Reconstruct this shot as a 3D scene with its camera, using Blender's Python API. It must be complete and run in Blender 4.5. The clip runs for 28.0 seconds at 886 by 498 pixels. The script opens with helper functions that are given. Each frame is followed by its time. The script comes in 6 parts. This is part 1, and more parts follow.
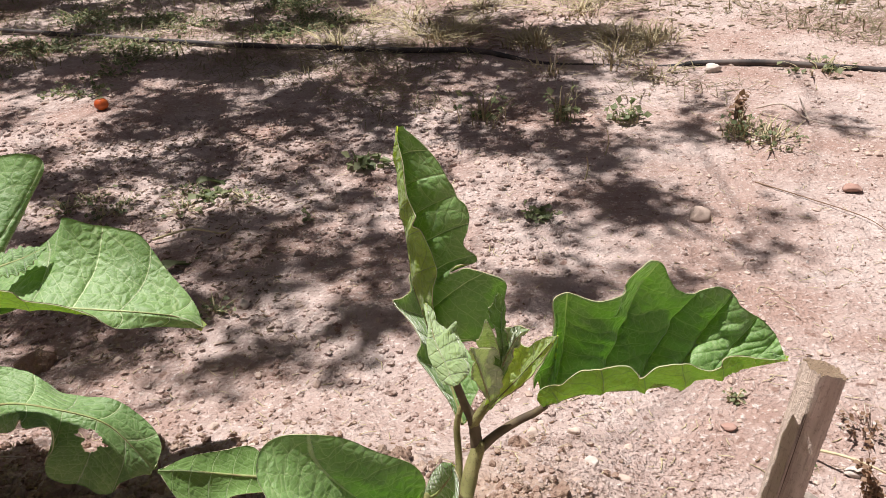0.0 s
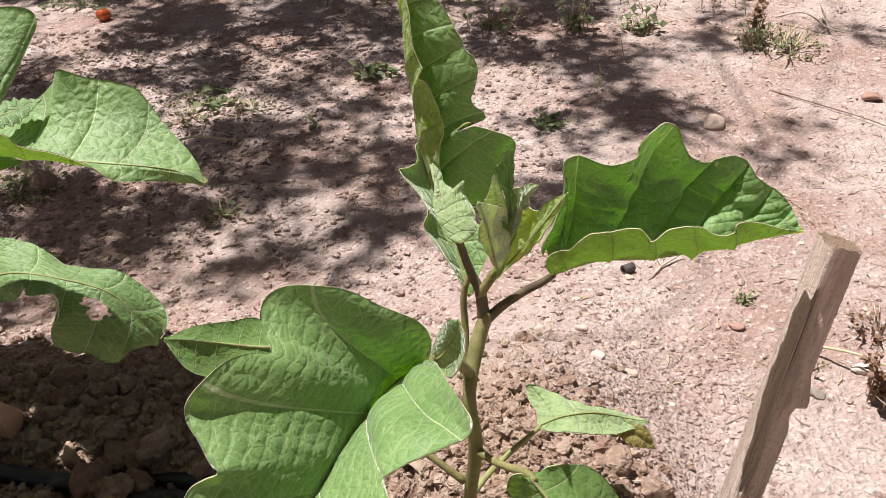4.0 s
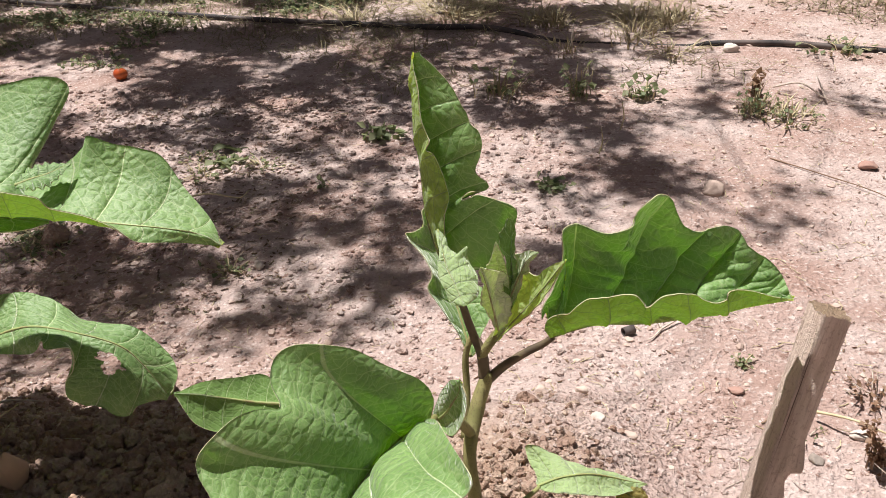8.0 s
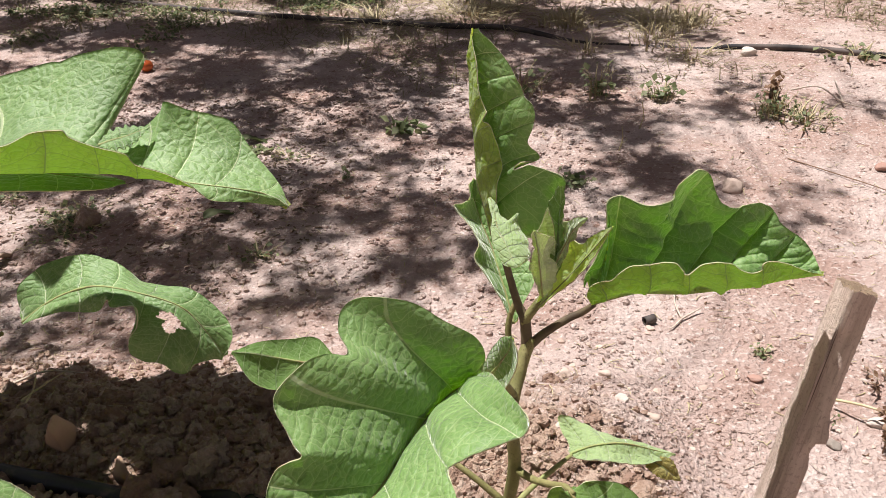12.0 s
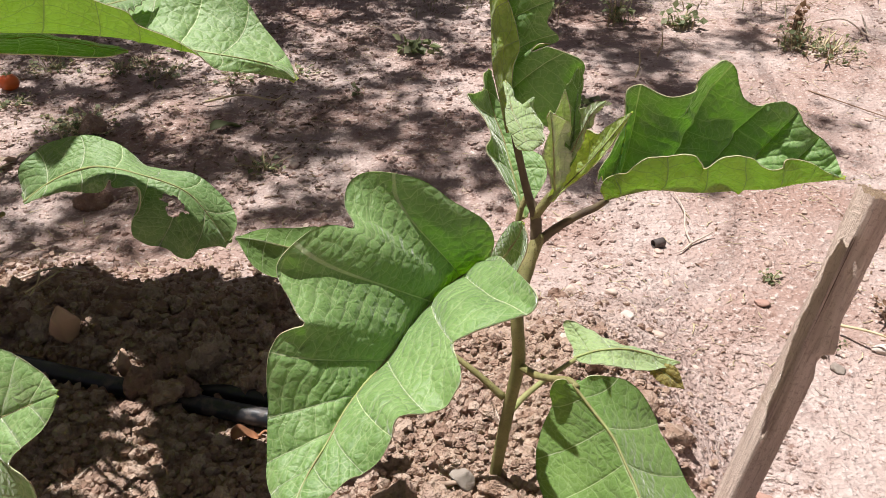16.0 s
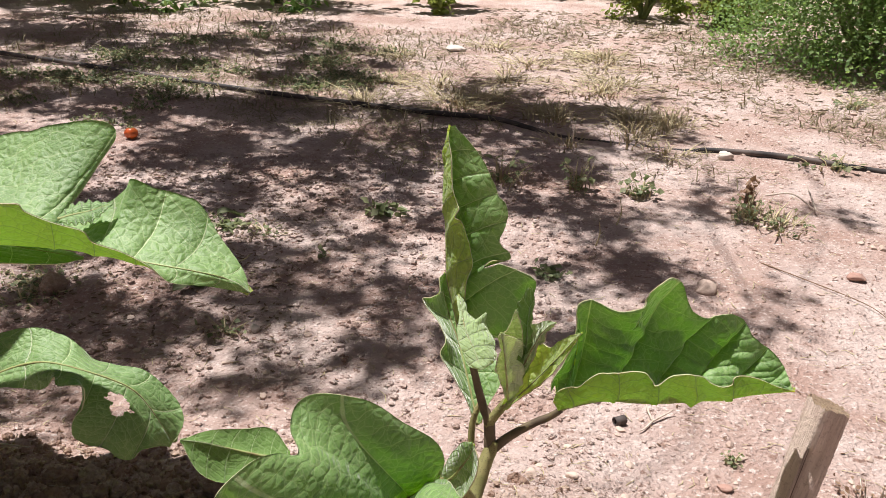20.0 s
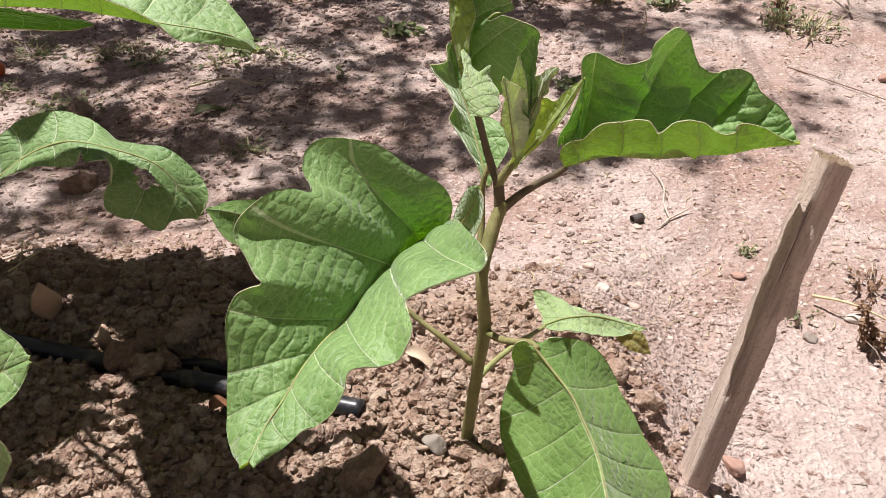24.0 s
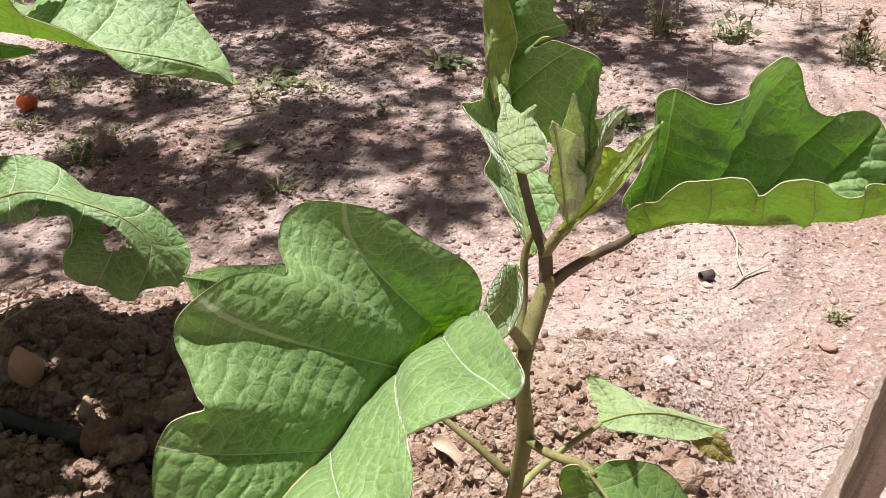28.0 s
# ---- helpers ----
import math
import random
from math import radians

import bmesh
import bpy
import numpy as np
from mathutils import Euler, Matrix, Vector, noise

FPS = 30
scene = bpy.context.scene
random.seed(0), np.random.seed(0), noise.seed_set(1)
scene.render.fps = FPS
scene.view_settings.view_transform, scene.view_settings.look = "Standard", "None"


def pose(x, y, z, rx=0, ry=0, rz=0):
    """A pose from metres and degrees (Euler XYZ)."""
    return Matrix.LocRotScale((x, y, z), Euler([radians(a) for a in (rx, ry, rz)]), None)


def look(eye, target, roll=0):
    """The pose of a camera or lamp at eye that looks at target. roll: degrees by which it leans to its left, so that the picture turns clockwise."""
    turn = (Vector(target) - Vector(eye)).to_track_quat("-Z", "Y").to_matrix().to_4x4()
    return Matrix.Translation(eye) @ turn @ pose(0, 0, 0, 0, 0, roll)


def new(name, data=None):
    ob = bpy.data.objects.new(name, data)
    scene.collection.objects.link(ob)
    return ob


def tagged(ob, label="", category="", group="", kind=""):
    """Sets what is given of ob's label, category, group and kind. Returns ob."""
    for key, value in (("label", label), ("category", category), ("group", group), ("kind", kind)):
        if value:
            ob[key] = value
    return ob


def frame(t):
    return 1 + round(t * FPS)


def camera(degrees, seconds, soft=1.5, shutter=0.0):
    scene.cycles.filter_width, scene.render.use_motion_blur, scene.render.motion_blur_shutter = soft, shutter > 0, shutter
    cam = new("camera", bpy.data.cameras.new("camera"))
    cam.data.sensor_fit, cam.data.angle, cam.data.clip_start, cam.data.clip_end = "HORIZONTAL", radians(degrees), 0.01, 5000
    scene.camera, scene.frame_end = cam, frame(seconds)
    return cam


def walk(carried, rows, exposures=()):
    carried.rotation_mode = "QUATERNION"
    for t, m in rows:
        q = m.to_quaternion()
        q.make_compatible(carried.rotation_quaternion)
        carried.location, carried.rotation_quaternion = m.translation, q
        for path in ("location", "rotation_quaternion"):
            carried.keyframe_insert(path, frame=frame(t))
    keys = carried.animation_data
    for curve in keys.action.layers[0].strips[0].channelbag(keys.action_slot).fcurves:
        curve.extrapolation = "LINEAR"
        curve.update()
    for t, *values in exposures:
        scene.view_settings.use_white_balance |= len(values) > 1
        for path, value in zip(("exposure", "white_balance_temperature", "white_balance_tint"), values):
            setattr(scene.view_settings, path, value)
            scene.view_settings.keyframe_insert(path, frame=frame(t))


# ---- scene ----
cam = camera(58.62, 28.0, soft=0.8)
# seconds, eye, target, roll
PATH = [
    (0, (0.0591, 0.0691, 0.6314), (0.0204, 1.8066, -0.3584), -3.68),
    (0.5, (0.0555, 0.0576, 0.6122), (0.0163, 1.7951, -0.3775), -2.94),
    (1, (0.0577, 0.0475, 0.5907), (0.0147, 1.7287, -0.4917), -2.48),
    (1.5, (0.0594, 0.0423, 0.5773), (0.0106, 1.6773, -0.5736), -2.48),
    (2, (0.0572, 0.0384, 0.5576), (0.0001, 1.6053, -0.6840), -3.37),
    (2.5, (0.0547, 0.0407, 0.5640), (-0.0065, 1.6006, -0.6863), -4.02),
    (3, (0.0527, 0.0547, 0.5864), (-0.0085, 1.6442, -0.6259), -4.10),
    (3.5, (0.0542, 0.0569, 0.5914), (-0.0086, 1.6865, -0.5663), -4.00),
    (4, (0.0580, 0.0584, 0.5938), (-0.0117, 1.7030, -0.5421), -4.03),
    (4.5, (0.0572, 0.0582, 0.5992), (-0.0165, 1.7177, -0.5147), -3.94),
    (6.5, (0.0538, 0.0480, 0.6070), (-0.0203, 1.7515, -0.4383), -3.34),
    (7, (0.0542, 0.0442, 0.6095), (-0.0199, 1.7568, -0.4207), -3.20),
    (7.5, (0.0550, 0.0448, 0.6093), (-0.0201, 1.7632, -0.4112), -3.17),
    (8, (0.0586, 0.0440, 0.6069), (-0.0146, 1.7669, -0.4063), -3.08),
    (8.5, (0.0594, 0.0424, 0.6053), (-0.0152, 1.7665, -0.4056), -3.08),
    (9, (0.0570, 0.0414, 0.6111), (-0.0182, 1.7675, -0.3964), -3.03),
    (9.5, (0.0569, 0.0398, 0.6155), (-0.0169, 1.7708, -0.3835), -2.93),
    (10, (0.0614, 0.0379, 0.6123), (-0.0130, 1.7701, -0.3846), -2.85),
    (10.5, (0.0663, 0.0353, 0.6072), (-0.0070, 1.7677, -0.3895), -3.05),
    (11, (0.0556, 0.0232, 0.6047), (-0.0245, 1.7549, -0.3929), -3.42),
    (11.5, (0.0498, 0.0167, 0.6053), (-0.0343, 1.7450, -0.3976), -3.14),
    (12, (0.0329, 0.0100, 0.6021), (-0.0563, 1.7374, -0.4019), -2.14),
    (12.5, (0.0257, 0.0071, 0.5996), (-0.0683, 1.7345, -0.4039), -1.00),
    (14.5, (0.0246, 0.0082, 0.5918), (-0.0860, 1.7404, -0.4019), 1.20),
    (15, (0.0294, 0.0044, 0.5720), (-0.0832, 1.6852, -0.5061), 0.33),
    (15.5, (0.0303, 0.0035, 0.5628), (-0.0809, 1.6562, -0.5580), -0.13),
    (16, (0.0308, 0.0033, 0.5693), (-0.0735, 1.6486, -0.5630), -0.48),
    (16.5, (0.0284, 0.0071, 0.5794), (-0.0705, 1.6606, -0.5414), -0.72),
    (17, (0.0311, 0.0117, 0.5893), (-0.0664, 1.7399, -0.4126), -0.82),
    (17.5, (0.0360, 0.0129, 0.5985), (-0.0613, 1.8074, -0.2792), -0.62),
    (18, (0.0340, 0.0131, 0.6036), (-0.0606, 1.8183, -0.2523), -0.02),
    (18.5, (0.0368, 0.0205, 0.6043), (-0.0444, 1.8338, -0.2355), 0.76),
    (19, (0.0355, 0.0241, 0.6012), (-0.0243, 1.8419, -0.2306), 1.53),
    (19.5, (0.0376, 0.0237, 0.6007), (-0.0067, 1.8444, -0.2256), 1.87),
    (20, (0.0383, 0.0241, 0.6044), (0.0019, 1.8470, -0.2176), 1.93),
    (20.5, (0.0369, 0.0224, 0.5914), (0.0017, 1.8110, -0.3027), 1.57),
    (21, (0.0311, 0.0182, 0.5666), (0.0038, 1.6796, -0.5466), 0.98),
    (21.5, (0.0343, 0.0155, 0.5594), (0.0083, 1.5885, -0.6755), 0.05),
    (23.5, (0.0579, -0.0070, 0.5837), (0.0108, 1.5956, -0.6120), -0.88),
    (24, (0.0530, -0.0126, 0.5653), (-0.0460, 1.6152, -0.5925), -1.09),
    (24.5, (0.0576, 0.0034, 0.5368), (-0.0617, 1.6317, -0.6183), -0.85),
    (25, (0.0585, 0.0111, 0.5262), (-0.0751, 1.6455, -0.6188), -4.37),
    (25.5, (0.0619, 0.0435, 0.4699), (-0.0688, 1.6790, -0.6738), -5.32),
    (26, (0.0523, 0.0579, 0.4720), (-0.0670, 1.6835, -0.6869), -4.42),
    (26.5, (0.0475, 0.0728, 0.4945), (-0.0689, 1.7009, -0.6613), -3.43),
    (27, (0.0548, 0.0778, 0.5097), (-0.0686, 1.7166, -0.6301), -1.72),
    (27.5, (0.0554, 0.0870, 0.5226), (-0.1417, 1.7368, -0.5906), -2.35),
    (28, (0.0571, 0.0909, 0.5254), (-0.1716, 1.7544, -0.5611), -2.44),
]
walk(cam, [(t, look(e, g, r)) for t, e, g, r in PATH], [(0, 0.57), (4, 0.60), (17, 0.63), (21, 0.62), (25, 0.63), (27, 0.67), (28, 0.74)])

# world, sun, exposure
SUN_WAY = Vector((0.27, -0.21, -1.0)).normalized()
world = bpy.data.worlds.new("sky")
scene.world = world
world.use_nodes = True
sky = world.node_tree.nodes.new("ShaderNodeTexSky")
sky.sky_type = "NISHITA"
sky.sun_disc = False
sky.sun_elevation = radians(71)
sky.sun_rotation = radians(-52)
# warm tint multiplied into the sky colour, to redden the shaded soil
sky_tint = world.node_tree.nodes.new("ShaderNodeMix")
sky_tint.data_type, sky_tint.blend_type = "RGBA", "MULTIPLY"
sky_tint.inputs[0].default_value = 1.0
sky_tint.inputs[7].default_value = (1.0, 0.68, 0.51, 1)
world.node_tree.links.new(sky.outputs[0], sky_tint.inputs[6])
world.node_tree.links.new(sky_tint.outputs[2], world.node_tree.nodes["Background"].inputs[0])
world.node_tree.nodes["Background"].inputs[1].default_value = 0.043
sun = new("sun", bpy.data.lights.new("sun", "SUN"))
sun.data.energy = 5.0
sun.data.angle = radians(0.55)
sun.data.color = (1.0, 0.965, 0.945)
sun.matrix_world = look(-8 * SUN_WAY, (0, 0, 0))


# materials
class Graph:
    """A node material, built node by node."""

    def __init__(self, name):
        self.m = bpy.data.materials.new(name)
        self.m.use_nodes = True
        self.t = self.m.node_tree
        self.bsdf = self.t.nodes["Principled BSDF"]
        self.out = self.t.nodes["Material Output"]

    def put(self, socket, v):
        if isinstance(v, bpy.types.NodeSocket):
            self.t.links.new(v, socket)
        elif isinstance(v, tuple) and len(v) == 3 and socket.type == "RGBA":
            socket.default_value = (*v, 1)
        else:
            socket.default_value = v

    def node(self, kind, ins=(), out=0, operation="", use_clamp=False, feature="", interpolation_type="", uv_map=""):
        n = self.t.nodes.new("ShaderNode" + kind)
        if operation:
            n.operation = operation
        if use_clamp:
            n.use_clamp = True
        if feature:
            n.feature = feature
        if interpolation_type:
            n.interpolation_type = interpolation_type
        if uv_map:
            n.uv_map = uv_map
        for k, v in dict(ins).items():
            self.put(n.inputs[k], v)
        return n.outputs[out]

    def math(self, op, a, b=0.0, clamp=False):
        return self.node("Math", {0: a, 1: b}, operation=op, use_clamp=clamp)

    def coords(self, kind="Object"):
        return self.node("TexCoord", out=kind)

    def noise(self, scale, detail=4.0, rough=0.55, vec=None, out="Fac"):
        return self.node("TexNoise", {"Vector": vec or self.coords(), "Scale": scale, "Detail": detail, "Roughness": rough}, out)

    def voronoi(self, scale, feature="F1", vec=None, out="Distance"):
        return self.node("TexVoronoi", {"Vector": vec or self.coords(), "Scale": scale}, out, feature=feature)

    def step(self, v, lo, hi, a=0.0, b=1.0):
        return self.node("MapRange", {0: v, 1: lo, 2: hi, 3: a, 4: b}, interpolation_type="SMOOTHSTEP")

    def mix(self, f, a, b):
        n = self.t.nodes.new("ShaderNodeMix")
        n.data_type = "RGBA"
        for k, v in ((0, f), (6, a), (7, b)):
            self.put(n.inputs[k], v)
        return n.outputs[2]

    def bump(self, height, strength=0.5, distance=0.002, normal=None):
        ins = {"Height": height, "Strength": strength, "Distance": distance}
        if normal:
            ins["Normal"] = normal
        return self.node("Bump", ins)

    def finish(self, color, rough=0.8, normal=None, metal=0.0, spec=0.3):
        self.put(self.bsdf.inputs["Base Color"], color)
        self.put(self.bsdf.inputs["Roughness"], rough)
        self.put(self.bsdf.inputs["Metallic"], metal)
        self.put(self.bsdf.inputs["Specular IOR Level"], spec)
        if normal:
            self.put(self.bsdf.inputs["Normal"], normal)
        return self.m


def leaf_material(name, dark, light, vein, glow, through_light, sheen, veins, rough=0.5, relief=1.0, vein_glow=0.5, gloss=0.5):
    """A leaf's skin: puckered green between a branching net of pale veins, that lets some light through."""
    g = Graph(name)
    half = g.t.nodes.new("ShaderNodeSeparateXYZ")
    g.put(half.inputs[0], g.node("UVMap", uv_map="blade"))
    out = g.math("ABSOLUTE", half.outputs[1])
    net = g.t.nodes.new("ShaderNodeSeparateXYZ")
    g.put(net.inputs[0], g.node("UVMap", uv_map="net"))
    pos = g.coords()
    sway = g.node("VectorMath", {0: g.node("VectorMath", {0: g.noise(160, 2, 0.5, pos, "Color"), 1: (0.5, 0.5, 0.5)}, operation="SUBTRACT"), 3: 0.0035}, operation="SCALE")
    bent = g.node("VectorMath", {0: pos, 1: sway}, operation="ADD")

    def line(v, thin, wide):
        off = g.math("SUBTRACT", 0.5, g.math("ABSOLUTE", g.math("SUBTRACT", g.math("FRACT", v), 0.5)))
        return off, g.node("MapRange", {0: off, 1: thin, 2: wide, 3: 1.0, 4: 0.0}, interpolation_type="SMOOTHSTEP")

    side_off, side = line(net.outputs[0], 0.006, g.math("ADD", 0.022, g.math("MULTIPLY", out, -0.009)))
    rung_off, rung = line(net.outputs[1], 0.008, 0.040)
    mid = g.step(out, 0.012, 0.035, 1.0, 0.0)
    coarse = g.voronoi(170, "DISTANCE_TO_EDGE", bent)
    small = g.voronoi(430, "DISTANCE_TO_EDGE", bent)
    web = g.step(coarse, 0.008, 0.05, 1.0, 0.0)
    mesh = g.step(small, 0.0, 0.12, 1.0, 0.0)
    col = g.mix(g.step(g.noise(26, 3), 0.32, 0.68), dark, light)
    col = g.mix(g.math("MULTIPLY", g.step(g.noise(900, 2), 0.38, 0.62), 0.35), col, light)
    col = g.mix(g.math("MULTIPLY", g.step(small, 0.03, 0.30, 1.0, 0.0), 0.30), col, dark)
    lines = g.math("MAXIMUM", g.math("MAXIMUM", g.math("MULTIPLY", side, veins), mid), g.math("MAXIMUM", g.math("MULTIPLY", rung, 0.38 * veins), g.math("MAXIMUM", g.math("MULTIPLY", web, 0.30 * veins), g.math("MULTIPLY", mesh, 0.16 * veins))))
    col = g.mix(lines, col, vein)
    speck = g.step(g.noise(120, 2), 0.70, 0.76)
    col = g.mix(g.math("MULTIPLY", speck, 0.2), col, (0.24, 0.26, 0.11))
    # blisters between the finer veins
    h = g.math("MULTIPLY", g.step(coarse, 0.0, 0.36), g.step(g.noise(38, 2), 0.30, 0.65, 0.5, 1.5))
    h = g.math("ADD", h, g.math("MULTIPLY", g.step(small, 0.0, 0.40), 0.30))
    h = g.math("ADD", h, g.math("MULTIPLY", g.step(rung_off, 0.0, 0.22), 0.55))
    h = g.math("ADD", h, g.math("MULTIPLY", g.step(side_off, 0.0, 0.08), 0.7))
    h = g.math("ADD", h, g.math("MULTIPLY", g.noise(1100, 3), 0.22))
    nor = g.bump(h, 0.85, 0.0010 * relief)
    g.finish(col, rough, nor, 0.0, gloss)
    g.put(g.bsdf.inputs["Sheen Weight"], sheen)
    g.put(g.bsdf.inputs["Sheen Roughness"], 0.38)
    g.put(g.bsdf.inputs["Sheen Tint"], (1.0, 1.0, 0.94))
    threads = g.math("MAXIMUM", g.math("MAXIMUM", side, mid), g.math("MAXIMUM", g.math("MULTIPLY", rung, 0.7), g.math("MULTIPLY", web, 0.4)))
    lit = g.mix(g.math("MULTIPLY", threads, 0.75), glow, tuple(min(1.0, c * vein_glow) for c in glow))
    tr = g.node("BsdfTranslucent", {"Color": lit, "Normal": nor})
    g.put(g.out.inputs[0], g.node("MixShader", {0: through_light, 1: g.bsdf.outputs[0], 2: tr}))
    return g.m


LEAF_TOP = leaf_material("leaf_top", (0.090, 0.186, 0.036), (0.176, 0.300, 0.082), (0.50, 0.58, 0.30), (0.32, 0.76, 0.03), 0.18, 0.8, 0.95, 0.62, 0.36, 1.6, 0.8)
LEAF_UNDER = leaf_material("leaf_under", (0.42, 0.50, 0.20), (0.54, 0.61, 0.32), (0.68, 0.72, 0.50), (0.90, 1.0, 0.10), 0.70, 0.5, 0.9, 0.75, 1.2, 0.45)
YOUNG_TOP = leaf_material("young_leaf_top", (0.28, 0.38, 0.18), (0.42, 0.52, 0.30), (0.60, 0.66, 0.44), (0.75, 0.92, 0.28), 0.34, 1.0, 0.7, 0.75, 0.6, 0.9)
YOUNG_UNDER = leaf_material("young_leaf_under", (0.46, 0.54, 0.34), (0.62, 0.68, 0.50), (0.76, 0.80, 0.64), (0.85, 0.98, 0.28), 0.34, 1.0, 0.7, 0.8, 0.8)
OLD_TOP = leaf_material("old_leaf_top", (0.086, 0.170, 0.034), (0.158, 0.262, 0.068), (0.43, 0.51, 0.26), (0.38, 0.68, 0.04), 0.18, 0.5, 0.8, 0.78, 0.30, 1.4, 0.3)
# paler, more translucent young leaf: a sunlit look put into its colour
LIT_YOUNG = leaf_material("lit_young_leaf", (0.42, 0.54, 0.24), (0.54, 0.66, 0.36), (0.68, 0.75, 0.46), (0.86, 1.0, 0.24), 0.64, 0.5, 0.7, 0.75, 0.8, 0.55)
YELLOWED = leaf_material("yellowed_leaf", (0.38, 0.36, 0.10), (0.50, 0.40, 0.16), (0.45, 0.33, 0.16), (0.85, 0.75, 0.15), 0.4, 0.3, 0.6, 0.7, 1.2)


def plain(name, a, b, scale, rough, bump=0.4, depth=0.001, spec=0.3):
    g = Graph(name)
    n = g.noise(scale, 5, 0.6)
    col = g.mix(g.step(n, 0.3, 0.7), a, b)
    return g.finish(col, rough, g.bump(g.noise(scale * 3, 4), bump, depth), 0.0, spec)


RIM = plain("leaf_rim", (0.48, 0.53, 0.30), (0.40, 0.33, 0.20), 60, 0.6)
MIDRIB = plain("leaf_midrib", (0.30, 0.36, 0.13), (0.24, 0.20, 0.09), 120, 0.6)
PETIOLE = plain("purple_petiole", (0.085, 0.062, 0.042), (0.150, 0.115, 0.070), 90, 0.6)


def stem_material():
    g = Graph("hairy_stem")
    col = g.mix(g.step(g.noise(60, 4), 0.35, 0.7), (0.185, 0.178, 0.066), (0.285, 0.258, 0.110))
    dots = g.math("MULTIPLY", g.step(g.voronoi(850), 0.12, 0.36, 1.0, 0.0), 0.75)
    col = g.mix(dots, col, (0.09, 0.065, 0.04))
    return g.finish(col, 0.65, g.bump(g.math("ADD", dots, g.noise(700, 2)), 0.5, 0.0006))


STEM = stem_material()


def soil_material(name, crumb):
    """Pinkish clay soil: dusty pale crust on open ground, redder and browner where it was dug."""
    g = Graph(name)
    pos = g.node("NewGeometry", out="Position")
    big, mid, small, grit = g.noise(3.2, 4, 0.6, pos), g.noise(21, 5, 0.6, pos), g.noise(130, 5, 0.65, pos), g.noise(620, 3, 0.6, pos)
    crust = g.mix(g.step(mid, 0.32, 0.68), (0.53, 0.405, 0.362), (0.67, 0.54, 0.492))
    crust = g.mix(g.step(big, 0.38, 0.66), crust, (0.44, 0.295, 0.245))
    crust = g.mix(g.step(small, 0.52, 0.70), crust, (0.78, 0.67, 0.62))
    crust = g.mix(g.step(g.noise(48, 5, 0.7, pos), 0.57, 0.66), crust, (0.32, 0.205, 0.165))
    dug = g.mix(g.step(small, 0.35, 0.65), (0.37, 0.245, 0.172), (0.57, 0.43, 0.335))
    dug = g.mix(g.step(mid, 0.45, 0.7), dug, (0.41, 0.285, 0.225))
    at = g.t.nodes.new("ShaderNodeAttribute")
    at.attribute_name = "dug"
    col = g.mix(at.outputs["Fac"] if crumb is None else crumb, crust, dug)
    flecks = g.step(g.voronoi(330, vec=pos), 0.05, 0.16, 1.0, 0.0)
    col = g.mix(g.math("MULTIPLY", flecks, g.step(g.noise(37, 2, 0.5, pos), 0.45, 0.6)), col, (0.70, 0.60, 0.52))
    if crumb and crumb > 0.5:
        lump_tone = g.math("FRACT", g.math("ADD", g.node("NewGeometry", out="Random Per Island"), g.node("ObjectInfo", out="Random")))
        col = g.mix(g.step(lump_tone, 0.35, 1.0, 0.0, 0.65), col, (0.30, 0.185, 0.135))
        col = g.mix(g.step(lump_tone, 0.0, 0.3, 0.5, 0.0), col, (0.66, 0.52, 0.42))
    h = g.math("ADD", g.math("MULTIPLY", small, 1.0), g.math("MULTIPLY", grit, 0.35))
    h = g.math("ADD", h, g.math("MULTIPLY", g.voronoi(170, vec=pos), 0.5))
    h = g.math("ADD", h, g.math("MULTIPLY", g.noise(44, 5, 0.65, pos), 1.6))
    return g.finish(col, 0.95, g.bump(h, 1.0, 0.0075), 0.0, 0.1)


SOIL = soil_material("soil", None)
CLOD = soil_material("soil_clod", 0.85)


def stone_material(name, a, b, c):
    g = Graph(name)
    rnd = g.node("ObjectInfo", out="Random")
    isl = g.node("NewGeometry", out="Random Per Island")
    col = g.mix(g.step(g.noise(90, 5, 0.6), 0.3, 0.7), a, b)
    col = g.mix(g.math("FRACT", g.math("ADD", rnd, isl)), col, c)
    return g.finish(col, 0.85, g.bump(g.noise(260, 5, 0.65), 0.6, 0.0018), 0.0, 0.25)


STONE = stone_material("pebble", (0.40, 0.29, 0.24), (0.52, 0.40, 0.33), (0.57, 0.45, 0.38))
RED_STONE = stone_material("red_stone", (0.33, 0.185, 0.145), (0.44, 0.285, 0.23), (0.38, 0.235, 0.19))
GREY_STONE = stone_material("grey_stone", (0.24, 0.20, 0.17), (0.34, 0.29, 0.25), (0.30, 0.26, 0.22))
PALE_STONE = stone_material("pale_stone", (0.52, 0.44, 0.39), (0.66, 0.58, 0.52), (0.60, 0.52, 0.46))
TAN_STONE = stone_material("tan_stone", (0.46, 0.30, 0.21), (0.58, 0.41, 0.30), (0.52, 0.35, 0.25))


